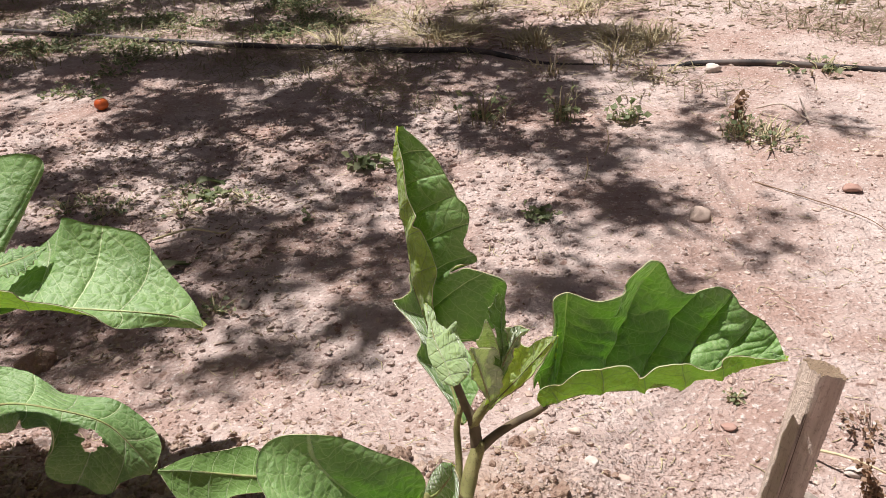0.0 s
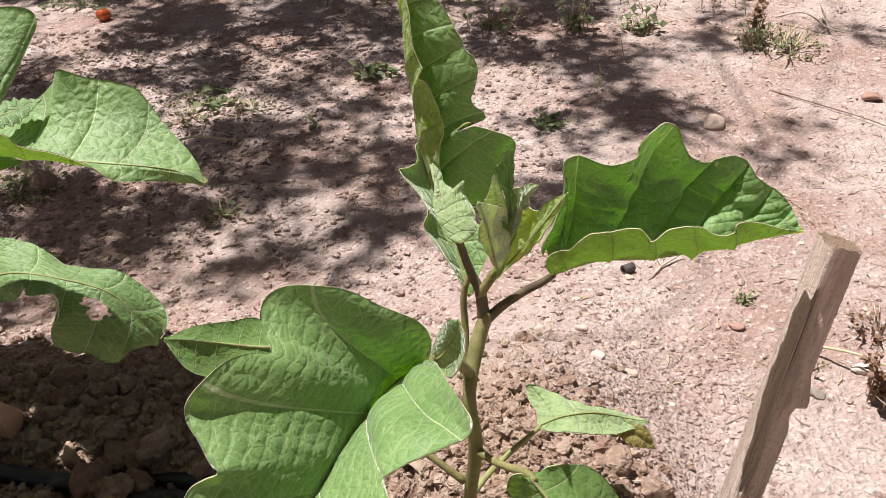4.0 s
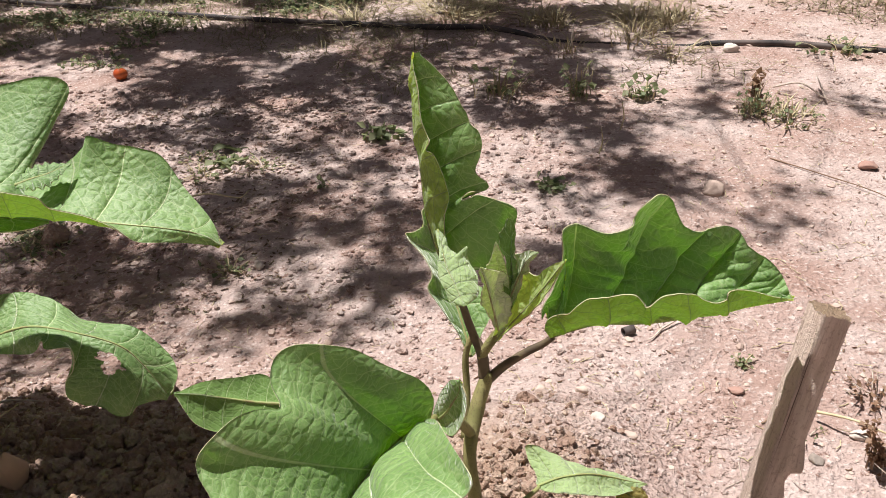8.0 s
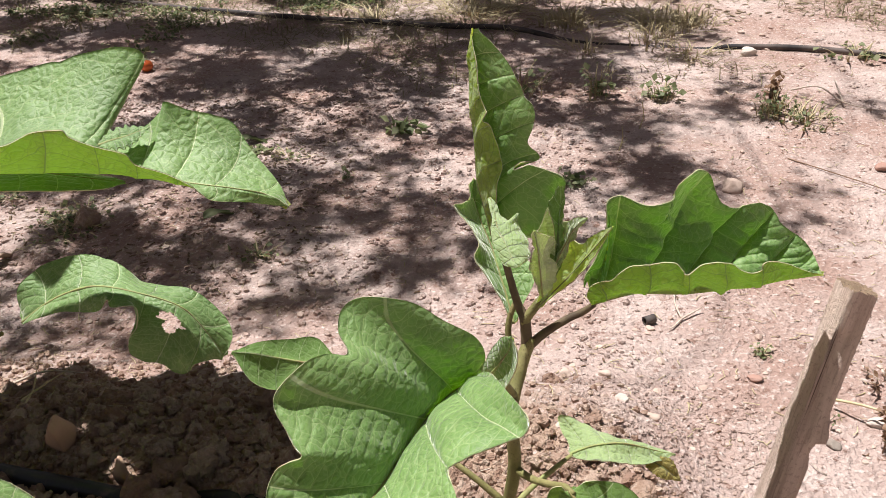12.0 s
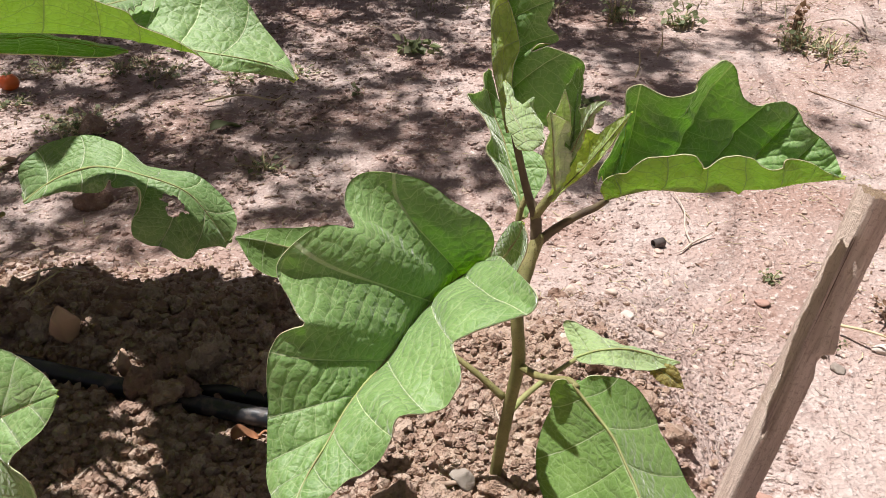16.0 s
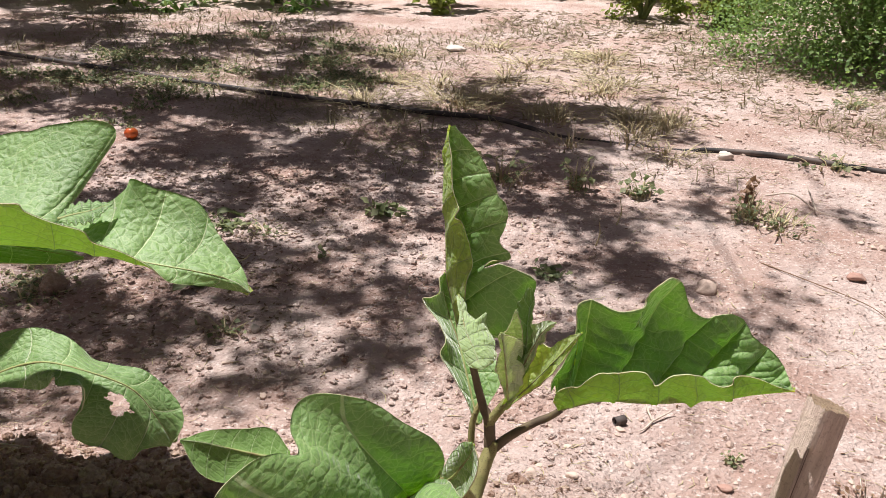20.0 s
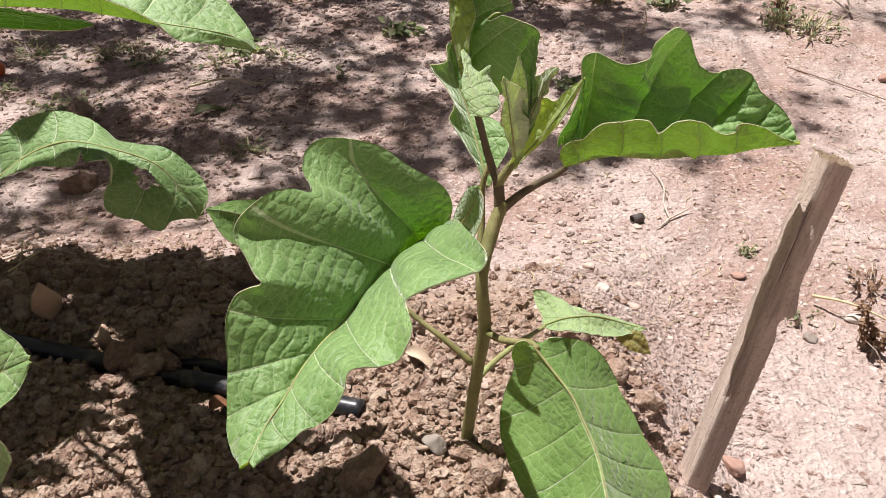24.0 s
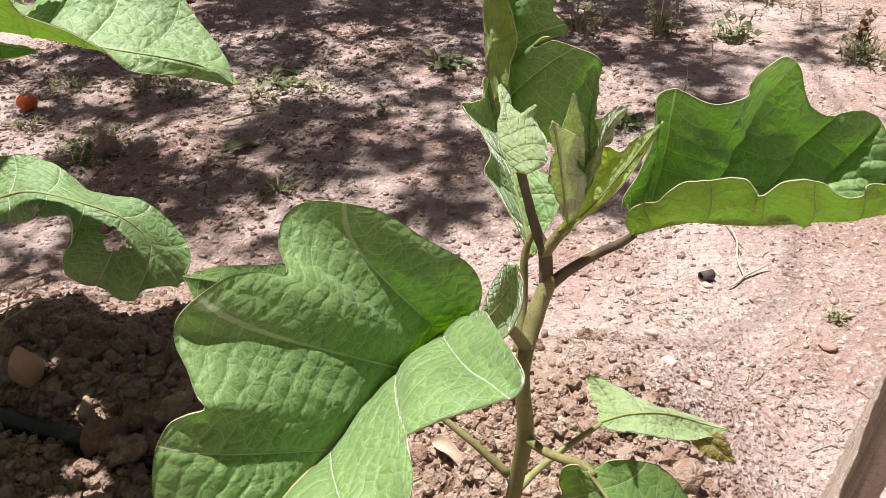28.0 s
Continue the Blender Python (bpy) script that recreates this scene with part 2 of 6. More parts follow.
def wood_material(name, a, b, c, lengthwise=True):
    g = Graph(name)
    uv = g.node("UVMap", uv_map="grain")
    st = g.node("Mapping", {"Vector": uv, "Scale": (90.0, 4.0, 1.0) if lengthwise else (60.0, 60.0, 1.0)})
    grain = g.noise(2.2, 6, 0.65, st)
    col = g.mix(g.step(grain, 0.32, 0.7), a, b)
    col = g.mix(g.step(g.noise(14, 4, 0.6), 0.45, 0.72), col, c)
    fibre = g.noise(7.0, 5, 0.7, st)
    col = g.mix(g.math("MULTIPLY", g.step(fibre, 0.5, 0.68), 0.5), col, (0.38, 0.265, 0.21))
    col = g.mix(g.math("MULTIPLY", g.step(g.noise(330, 4, 0.7), 0.52, 0.66), 0.5), col, (0.42, 0.29, 0.23))
    cracks = g.step(g.noise(1.3, 3, 0.5, st), 0.61, 0.68)
    col = g.mix(g.math("MULTIPLY", cracks, 0.75), col, (0.10, 0.065, 0.045))
    h = g.math("SUBTRACT", g.math("ADD", grain, g.math("ADD", g.math("MULTIPLY", fibre, 0.7), g.math("MULTIPLY", g.noise(330, 4, 0.7), 0.6))), cracks)
    return g.finish(col, 0.85, g.bump(h, 0.9, 0.0035), 0.0, 0.2)


WOOD = wood_material("weathered_wood", (0.60, 0.46, 0.385), (0.80, 0.66, 0.575), (0.70, 0.555, 0.475))
CUT_WOOD = wood_material("sawn_end_grain", (0.40, 0.27, 0.17), (0.60, 0.45, 0.32), (0.30, 0.19, 0.12), False)


def pipe_material():
    g = Graph("black_pipe_plastic")
    dust = g.step(g.noise(70, 5, 0.65), 0.48, 0.72)
    col = g.mix(g.math("MULTIPLY", dust, 0.6), (0.018, 0.020, 0.024), (0.17, 0.13, 0.11))
    return g.finish(col, g.math("ADD", g.math("MULTIPLY", dust, 0.35), 0.38), g.bump(g.noise(300, 3), 0.25, 0.0006), 0.0, 0.5)


PIPE = pipe_material()
DUSTY_PIPE = plain("dusty_black_pipe", (0.028, 0.026, 0.027), (0.17, 0.135, 0.12), 9, 0.7, 0.3, 0.001)
BROWN_STICK = plain("brown_stick", (0.26, 0.18, 0.13), (0.40, 0.30, 0.23), 120, 0.85)
STRAW = plain("dry_straw", (0.46, 0.38, 0.22), (0.68, 0.58, 0.38), 35, 0.85)
TWIG = plain("pale_twig", (0.45, 0.36, 0.29), (0.62, 0.53, 0.45), 160, 0.85)
DRY_LEAF = plain("dry_leaf", (0.46, 0.35, 0.26), (0.62, 0.50, 0.38), 90, 0.8)
BARK = plain("tree_bark", (0.14, 0.10, 0.075), (0.24, 0.18, 0.14), 25, 0.9, 0.8, 0.01)


def small_leaf_material(name, a, b, glow):
    g = Graph(name)
    isl = g.node("NewGeometry", out="Random Per Island")
    col = g.mix(isl, a, b)
    col = g.mix(g.math("MULTIPLY", g.noise(60, 3), 0.5), col, a)
    g.finish(col, 0.55, g.bump(g.noise(200, 3), 0.4, 0.001), 0.0, 0.3)
    tr = g.node("BsdfTranslucent", {"Color": glow})
    g.put(g.out.inputs[0], g.node("MixShader", {0: 0.35, 1: g.bsdf.outputs[0], 2: tr}))
    return g.m


BUSH_LEAF = small_leaf_material("crop_leaf", (0.12, 0.21, 0.075), (0.28, 0.38, 0.15), (0.34, 0.52, 0.12))
YELLOW_BUSH = small_leaf_material("crop_leaf_yellowing", (0.13, 0.20, 0.045), (0.32, 0.34, 0.09), (0.35, 0.42, 0.08))
WEED_LEAF = small_leaf_material("weed_leaf", (0.12, 0.16, 0.075), (0.32, 0.32, 0.18), (0.26, 0.31, 0.13))
TREE_LEAF = small_leaf_material("tree_leaf", (0.04, 0.07, 0.03), (0.07, 0.10, 0.04), (0.07, 0.09, 0.03))
TOMATO = plain("tomato_skin", (0.50, 0.075, 0.02), (0.62, 0.15, 0.03), 25, 0.28, 0.1, 0.0005, 0.5)


# ---------- tools for building ----------
def smooth(mesh):
    mesh.polygons.foreach_set("use_smooth", [True] * len(mesh.polygons))
    return mesh


def mesh_of(name, verts, faces, *materials):
    me = bpy.data.meshes.new(name)
    me.from_pydata([tuple(map(float, v)) for v in verts], [], faces)
    for m in materials:
        me.materials.append(m)
    return smooth(me)


def part(name, me, parent, label=""):
    ob = new(name, me)
    ob.parent = parent
    return tagged(ob, label)


def thing(name, at, label, category, group=""):
    ob = new(name)
    ob.empty_display_size = 0.02
    ob.location = at
    return tagged(ob, label, category, group)


def hashed(i, j, k):
    n = (i * 374761393 + j * 668265263 + k * 2147483647) & 0xFFFFFFFF
    n = ((n ^ (n >> 13)) * 1274126177) & 0xFFFFFFFF
    return ((n ^ (n >> 16)) & 0xFFFF) / 65535.0


def value_noise(x, y, scale, seed=0, octaves=3):
    """Smooth noise from -1 to 1 over arrays of places."""
    total, amp, norm = np.zeros_like(x), 1.0, 0.0
    for o in range(octaves):
        px, py = x * scale * 2**o + 511.3, y * scale * 2**o + 733.7
        i, j = np.floor(px).astype(np.int64), np.floor(py).astype(np.int64)
        fx, fy = px - i, py - j
        fx, fy = fx * fx * (3 - 2 * fx), fy * fy * (3 - 2 * fy)
        k = seed * 17 + o
        a = hashed(i, j, k) * (1 - fx) + hashed(i + 1, j, k) * fx
        b = hashed(i, j + 1, k) * (1 - fx) + hashed(i + 1, j + 1, k) * fx
        total += amp * (2 * (a * (1 - fy) + b * fy) - 1)
        norm += amp
        amp *= 0.5
    return total / norm


def ramp(x, a, b):
    t = np.clip((x - a) / (b - a), 0, 1)
    return t * t * (3 - 2 * t)


def dug_share(x, y):
    """1 on the dug bed in which the plants stand, 0 on the trodden ground."""
    wob = 0.03 * value_noise(x, y, 9, 5, 2)
    return (1 - ramp(x + wob, 0.10, 0.30)) * (1 - ramp(y + wob, 0.50, 0.86)) * ramp(x + wob, -1.6, -1.35) * ramp(y + wob, -0.32, -0.12)


def ground_height(x, y):
    x, y = np.asarray(x, float), np.asarray(y, float)
    bed = dug_share(x, y)
    near = 1 - ramp(y, 2.0, 8.0)
    z = 0.098 * bed + 0.006 * value_noise(x, y, 2.2, 1, 3) * ramp(y, 0.6, 1.2)
    z += near * (1 - bed) * (0.0030 * value_noise(x, y, 16, 2, 3) + 0.0016 * value_noise(x, y, 75, 3, 2))
    z += bed * (0.010 * value_noise(x, y, 17, 4, 3) + 0.0060 * value_noise(x, y, 70, 6, 2))
    z -= 0.018 * bed * np.exp(-(((y - PIPE_LINE(x) - 0.010) / 0.026) ** 2)) * (1 - ramp(x, -0.10, -0.02))
    return z


def PIPE_LINE(x):
    return 0.411 - 0.228 * np.asarray(x, float)


def on_ground(x, y, lift=0.0):
    return Vector((x, y, float(ground_height(np.array([x]), np.array([y]))[0]) + lift))


def spline(points, n):
    """n places along a smooth curve through the points."""
    p = np.array(points, float)
    p = np.vstack([2 * p[0] - p[1], p, 2 * p[-1] - p[-2]])
    s = np.linspace(0, len(p) - 3 - 1e-9, n)
    i = s.astype(int)
    f = (s - i)[:, None]
    a, b, c, d = p[i], p[i + 1], p[i + 2], p[i + 3]
    return 0.5 * (2 * b + (c - a) * f + (2 * a - 5 * b + 4 * c - d) * f**2 + (3 * b - a - 3 * c + d) * f**3)


def tube(points, radii, name, material, n=24, sides=10, rough=0.0, seed=0, caps=True):
    """A round, tapering rod along a smooth curve."""
    c = spline(points, n)
    r = np.interp(np.linspace(0, 1, n), np.linspace(0, 1, len(radii)), radii)
    t = np.gradient(c, axis=0)
    t /= np.linalg.norm(t, axis=1)[:, None] + 1e-12
    side = np.cross(t, (0.31, 0.17, 0.93) if abs(t[0][2]) < 0.8 else (0.9, 0.2, 0.1))
    side /= np.linalg.norm(side, axis=1)[:, None]
    up = np.cross(t, side)
    rng = np.random.default_rng(seed)
    verts, faces = [], []
    for k in range(n):
        for s in range(sides):
            a = 2 * math.pi * s / sides
            rr = r[k] * (1 + rough * rng.uniform(-1, 1))
            verts.append(c[k] + rr * (math.cos(a) * side[k] + math.sin(a) * up[k]))
    for k in range(n - 1):
        for s in range(sides):
            q = (s + 1) % sides
            faces.append((k * sides + s, k * sides + q, (k + 1) * sides + q, (k + 1) * sides + s))
    if caps:
        faces.append(tuple(range(sides))[::-1])
        faces.append(tuple(range((n - 1) * sides, n * sides)))
    return mesh_of(name, verts, faces, material)


def blade(spine, first, second, nerves):
    """A leaf's plan: places along the midrib and along both edges, each after its share of the midrib, and where side veins start."""
    return [np.array(spine), np.array(first), np.array(second), nerves]


def along(rows, u):
    """Places on a smooth curve through rows of (share, x, y, z), at the shares u."""
    share = rows[:, 0] + np.arange(len(rows)) * 1e-6
    s = np.interp(u, share, np.arange(len(rows)))
    p = rows[:, 1:]
    p = np.vstack([2 * p[0] - p[1], p, 2 * p[-1] - p[-2]])
    i = np.minimum(s.astype(int), len(rows) - 2)
    f = (s - i)[:, None]
    a, b, c, d = p[i], p[i + 1], p[i + 2], p[i + 3]
    return 0.5 * (2 * b + (c - a) * f + (2 * a - 5 * b + 4 * c - d) * f**2 + (3 * b - a - 3 * c + d) * f**3)


def dome(t):
    """1 between two veins, 0 with a crease on each."""
    t = t - np.floor(t)
    return np.sqrt(np.clip(1 - (2 * t - 1) ** 2, 0, 1))


def leaf_mesh(name, shape, top, under, origin, nu=64, nv=15, belly=(0.0, 0.0), quilt=0.0012, pucker=0.0004, rungs=7.0, ruffle=0.0, hole=None, seed=0, wave=0.004):
    """A leaf blade: two halves that reach from the midrib to a lobed edge, pillowed between sunken side veins and the rungs
    that cross between them. It has a top skin, an under skin and a thin rim."""
    if len(shape) == 3:
        n = len(shape[0])
        share = np.linspace(0, 1, n)[:, None]
        sp = np.array(shape[0], float)
        shape = blade(np.hstack([share, sp]), np.hstack([share, sp + np.array(shape[1])]), np.hstack([share, sp + np.array(shape[2])]), list(np.linspace(0, 1, 7)[:-1]))
    dense = np.linspace(0, 1, 3000)
    run = sum(np.r_[0, np.linalg.norm(np.diff(along(r, dense), axis=0), axis=1)] for r in shape[:3])
    run = np.cumsum(run)
    u = np.interp(np.linspace(0, run[-1], nu), run, dense)
    w = np.linspace(0, 1, nu)
    spine, left, right = (along(r, u) for r in shape[:3])
    left, right = left - spine, right - spine
    tang = np.gradient(along(shape[0], dense), axis=0)
    tang = np.stack([np.interp(u, dense, tang[:, k]) for k in range(3)], 1)
    for half_blade, k in ((left, 1.0), (right, 2.3)):
        half_blade *= (1 + wave * (np.sin(w * 71 + seed * k) + 0.6 * np.sin(w * 127 + 2 * seed + k)) * np.sin(np.pi * w))[:, None]
    cols = []
    wide = np.exp(-0.5 * ((w[:, None] - w[None, :]) / 0.05) ** 2)
    wide /= wide.sum(1, keepdims=True)
    calm = {-1: wide @ left, 1: wide @ right}
    for v in np.linspace(-1, 1, 2 * nv + 1):
        edge, b = (left, belly[0]) if v < 0 else (right, belly[1])
        a = abs(v)
        k = a**2.5
        reach = calm[-1 if v < 0 else 1] * (1 - k) + edge * k
        own = np.cross(reach, tang) * (1 if v >= 0 else -1)
        own /= np.linalg.norm(own, axis=1)[:, None] + 1e-9
        size = np.linalg.norm(reach, axis=1)[:, None]
        cols.append(spine + reach * a + own * size * b * 4 * a * (1 - a) * 0.5 + own * size * ruffle * (a**3) * np.sin(w * 47 + 3 * seed + 2 * np.sign(v))[:, None])
    p = np.array(cols)
    du, dv = np.gradient(p, axis=1), np.gradient(p, axis=0)
    nor = np.cross(dv, du)
    nor /= np.linalg.norm(nor, axis=2)[..., None] + 1e-12
    vv, uu = np.meshgrid(np.linspace(-1, 1, 2 * nv + 1), u, indexing="ij")
    av = np.abs(vv)
    flat = p.reshape(-1, 3)
    stray = lambda scale, k: value_noise(flat[:, 0] + flat[:, 2] * 0.7 + seed, flat[:, 1] + flat[:, 2] * 0.5, scale, seed + k, 2).reshape(av.shape)
    # side veins bend a little forward, and stand apart on the two halves
    start = np.array(list(shape[3]) + [1.02])
    ph = np.interp(uu, start, np.arange(len(start))) - 0.35 * av * (1 - av) - 0.10 * av + 0.10 * stray(26, 3) * av + np.where(vv < 0, 0.0, 0.12) * av
    cell = np.floor(ph)
    skip = np.abs(np.sin(cell * 12.9 + np.sign(vv) * 4.1 + seed) * 43.7) % 1.0
    size = np.linalg.norm(calm[-1], axis=1)[None, :] * (vv < 0) + np.linalg.norm(calm[1], axis=1)[None, :] * (vv >= 0)
    lean = np.where(skip > 0.5, 1.0, -1.0) * (0.6 + skip)
    rung = av * rungs * (0.75 + 0.5 * skip) * size / size.max() + 7 * skip + lean * (ph - cell) + 0.55 * stray(60, 5)
    room = np.clip(size / 0.05, 0.15, 1.3)
    fade = ramp(w, 0.0, 0.05)[None, :] * (1 - ramp(w, 0.95, 1.0))[None, :] * (1 - 0.75 * av**6)
    root = 1 - np.exp(-((av / 0.10) ** 2))
    high = quilt * dome(ph) * root * room * (0.75 + 0.5 * stray(30, 7)) + pucker * root * (0.35 * dome(ph) * dome(rung) * np.clip(0.8 + 1.4 * stray(35, 9), 0.1, 2.0) + 0.75 * stray(95, 11) + 0.9 * stray(42, 13))
    p = p + nor * (fade * high)[..., None]
    du, dv = np.gradient(p, axis=1), np.gradient(p, axis=0)
    nor = np.cross(dv, du)
    nor /= np.linalg.norm(nor, axis=2)[..., None] + 1e-12
    half = 0.00032
    m, n = p.shape[:2]
    verts = np.concatenate([(p + nor * half).reshape(-1, 3), (p - nor * half).reshape(-1, 3)]) - np.array(origin)
    off = m * n
    faces, slots = [], []
    gone = set()
    if hole:
        for i in range(m - 1):
            for j in range(n - 1):
                d = math.hypot((vv[i, j] - hole[1]) / hole[3], (uu[i, j] - hole[0]) / hole[2])
                turn = math.atan2(vv[i, j] - hole[1], uu[i, j] - hole[0])
                if d < 1 + 0.35 * math.sin(2 * turn + 1) + 0.2 * math.sin(5 * turn):
                    gone.add((i, j))
    for i in range(m - 1):
        for j in range(n - 1):
            if (i, j) in gone:
                continue
            a, b, c, d = i * n + j, (i + 1) * n + j, (i + 1) * n + j + 1, i * n + j + 1
            faces += [(a, b, c, d), (off + a, off + d, off + c, off + b)]
            slots += [0, 1]
            for ends, out in (((d, a), i == 0 or (i - 1, j) in gone), ((b, c), i == m - 2 or (i + 1, j) in gone)):
                if out:
                    faces.append((ends[0], ends[1], off + ends[1], off + ends[0]))
                    slots.append(2)
    me = mesh_of(name, verts, faces, top, under, RIM)
    me.polygons.foreach_set("material_index", slots)
    idx = np.zeros(len(me.loops), int)
    me.loops.foreach_get("vertex_index", idx)
    for title, first, second in (("blade", uu, vv), ("net", ph, rung)):
        layer = me.uv_layers.new(name=title)
        uv = np.stack([np.tile(first.ravel(), 2), np.tile(second.ravel(), 2)], 1)
        layer.data.foreach_set("uv", uv[idx].ravel())
    return me, spine - np.array(origin), nor[nv]


def add_leaf(plant, key, label="", top=None, under=None, rib=0.0011, name="leaf", **how):
    """A leaf as a part of its plant, with its midrib as a part of the leaf."""
    me, line, up = leaf_mesh(name, SHAPE[key], top or LEAF_TOP, under or LEAF_UNDER, plant.location, **how)
    ob = part(name, me, plant, label)
    k = np.linspace(0, len(line) - 1, 17).astype(int)
    part("midrib", tube(line[k] + up[k] * rib * 0.3, [rib, rib * 0.8, rib * 0.5, rib * 0.15], "midrib", MIDRIB, 60, 8), ob, "pale raised midrib")
    return ob


def rod(plant, name, points, radii, material, label="", **how):
    o = np.array(plant.location)
    return part(name, tube([np.array(q) - o for q in points], radii, name, material, **how), plant, label)


ICO = []


def lump(size, rng, squash=0.7, jag=0.22, detail=2, cuts=5):
    """Places and faces of an uneven stone or clod, resting on z = 0."""
    while len(ICO) < 4:
        bm = bmesh.new()
        bmesh.ops.create_icosphere(bm, subdivisions=max(1, len(ICO)), radius=1)
        bm.verts.ensure_lookup_table()
        ICO.append((np.array([v.co[:] for v in bm.verts]), [tuple(v.index for v in f.verts) for f in bm.faces]))
        bm.free()
    v, f = ICO[detail]
    v = v.copy()
    for _ in range(cuts):
        way = rng.normal(size=3)
        way /= np.linalg.norm(way)
        v -= np.outer(np.maximum(v @ way - rng.uniform(0.45, 0.85), 0) * 0.9, way)
    w = rng.normal(size=3) * 2
    v *= (1 + jag * np.sin(v @ w + rng.uniform(0, 6)) * 0.5 + jag * 0.35 * np.sin(v @ (w[::-1] * 2.7)))[:, None]
    if detail > 1:
        v *= (1 + jag * 0.28 * rng.normal(size=len(v)).clip(-1.5, 1.5))[:, None]
    v *= np.array([1, rng.uniform(0.65, 1.0), squash * rng.uniform(0.8, 1.2)]) * size
    a = rng.uniform(0, 6.28)
    c, s = math.cos(a), math.sin(a)
    v = v @ np.array([[c, s, 0], [-s, c, 0], [0, 0, 1]])
    return v, f


def scatter(name, places, sizes, material, seed, squash=0.7, jag=0.22, detail=1, sink=0.35):
    """Many small lumps strewn over the ground, as one mesh."""
    rng = np.random.default_rng(seed)
    verts, faces, n = [], [], 0
    for (x, y, z), s in zip(places, sizes):
        v, f = lump(s, rng, squash, jag, detail)
        verts.append(v + (x, y, z + s * squash * (1 - 2 * sink) * 0.7))
        faces += [tuple(i + n for i in q) for q in f]
        n += len(v)
    me = mesh_of(name, np.concatenate(verts), faces, material)
    me.polygons.foreach_set("use_smooth", [False] * len(me.polygons))
    return new(name, me)


# ---------- ground ----------
def grown(start, step, factor, limit):
    out, s = [start], step
    while out[-1] < limit:
        s *= factor
        out.append(out[-1] + s)
    return out


gx = np.array(sorted([-v for v in grown(0.56, 0.006, 1.035, 400)] + list(np.arange(-0.554, 0.556, 0.006)) + grown(0.56, 0.006, 1.035, 400)))
gy = np.array([-300, -120, -50, -20, -8, -4, -2, -1, -0.5, -0.2, 0.0, 0.1] + list(np.arange(0.16, 0.84, 0.006)) + grown(0.84, 0.006, 1.028, 400))
GX, GY = np.meshgrid(gx, gy)
fx, fy = GX.ravel(), GY.ravel()
nx, ny = len(gx), len(gy)
a = (np.arange(ny - 1)[:, None] * nx + np.arange(nx - 1)[None, :]).ravel()
quads = np.stack([a, a + 1, a + nx + 1, a + nx], 1)
me = bpy.data.meshes.new("ground")
me.from_pydata(np.stack([fx, fy, ground_height(fx, fy)], 1).tolist(), [], quads.tolist())
me.materials.append(SOIL)
smooth(me)
layer = me.attributes.new("dug", "FLOAT", "POINT")
layer.data.foreach_set("value", (dug_share(fx, fy) ** 2.4).astype(np.float32))
tagged(new("ground", me), "dry pinkish clay soil, dusty and trodden, dug bed in front", "ground", kind="structure")

# ---------- the aubergine plant ----------
SHAPE = {}
SHAPE['right'] = blade(
    [(0, 0.104, 0.426, 0.318), (0.067, 0.113, 0.427, 0.321), (0.152, 0.125, 0.428, 0.324), (0.224, 0.135, 0.429, 0.325), (0.343, 0.154, 0.432, 0.322), (0.462, 0.172, 0.436, 0.32), (0.581, 0.191, 0.44, 0.32), (0.7, 0.21, 0.444, 0.319), (0.82, 0.228, 0.448, 0.321), (0.917, 0.243, 0.45, 0.322), (1, 0.256, 0.453, 0.322)],
    [(0, 0.099, 0.429, 0.329), (0.006, 0.099, 0.43, 0.337), (0.012, 0.104, 0.431, 0.35), (0.02, 0.109, 0.433, 0.369), (0.035, 0.108, 0.436, 0.383), (0.045, 0.111, 0.438, 0.388), (0.06, 0.118, 0.439, 0.389), (0.085, 0.125, 0.44, 0.386), (0.12, 0.137, 0.441, 0.382), (0.155, 0.149, 0.442, 0.385), (0.17, 0.151, 0.443, 0.391), (0.2, 0.159, 0.444, 0.4), (0.22, 0.167, 0.451, 0.4), (0.245, 0.177, 0.459, 0.391), (0.29, 0.184, 0.465, 0.375), (0.33, 0.19, 0.468, 0.368), (0.38, 0.2, 0.47, 0.364), (0.43, 0.209, 0.473, 0.366), (0.48, 0.218, 0.476, 0.364), (0.55, 0.227, 0.476, 0.357), (0.62, 0.232, 0.474, 0.349), (0.72, 0.245, 0.471, 0.34), (0.83, 0.253, 0.467, 0.331), (0.93, 0.255, 0.459, 0.326), (1, 0.256, 0.453, 0.322)],
    [(0, 0.1, 0.422, 0.327), (0.02, 0.101, 0.419, 0.336), (0.05, 0.107, 0.416, 0.342), (0.075, 0.112, 0.412, 0.345), (0.1, 0.116, 0.409, 0.352), (0.14, 0.122, 0.408, 0.357), (0.19, 0.129, 0.406, 0.359), (0.28, 0.141, 0.405, 0.361), (0.33, 0.148, 0.405, 0.36), (0.345, 0.151, 0.405, 0.356), (0.36, 0.153, 0.404, 0.353), (0.385, 0.157, 0.404, 0.355), (0.43, 0.162, 0.404, 0.36), (0.5, 0.171, 0.403, 0.362), (0.56, 0.181, 0.408, 0.358), (0.61, 0.189, 0.412, 0.351), (0.645, 0.196, 0.414, 0.348), (0.68, 0.202, 0.417, 0.348), (0.69, 0.202, 0.417, 0.352), (0.73, 0.208, 0.42, 0.352), (0.82, 0.223, 0.426, 0.346), (0.9, 0.236, 0.437, 0.336), (1, 0.256, 0.453, 0.322)],
    [0, 0.05, 0.22, 0.38, 0.53, 0.68, 0.83, 0.94])
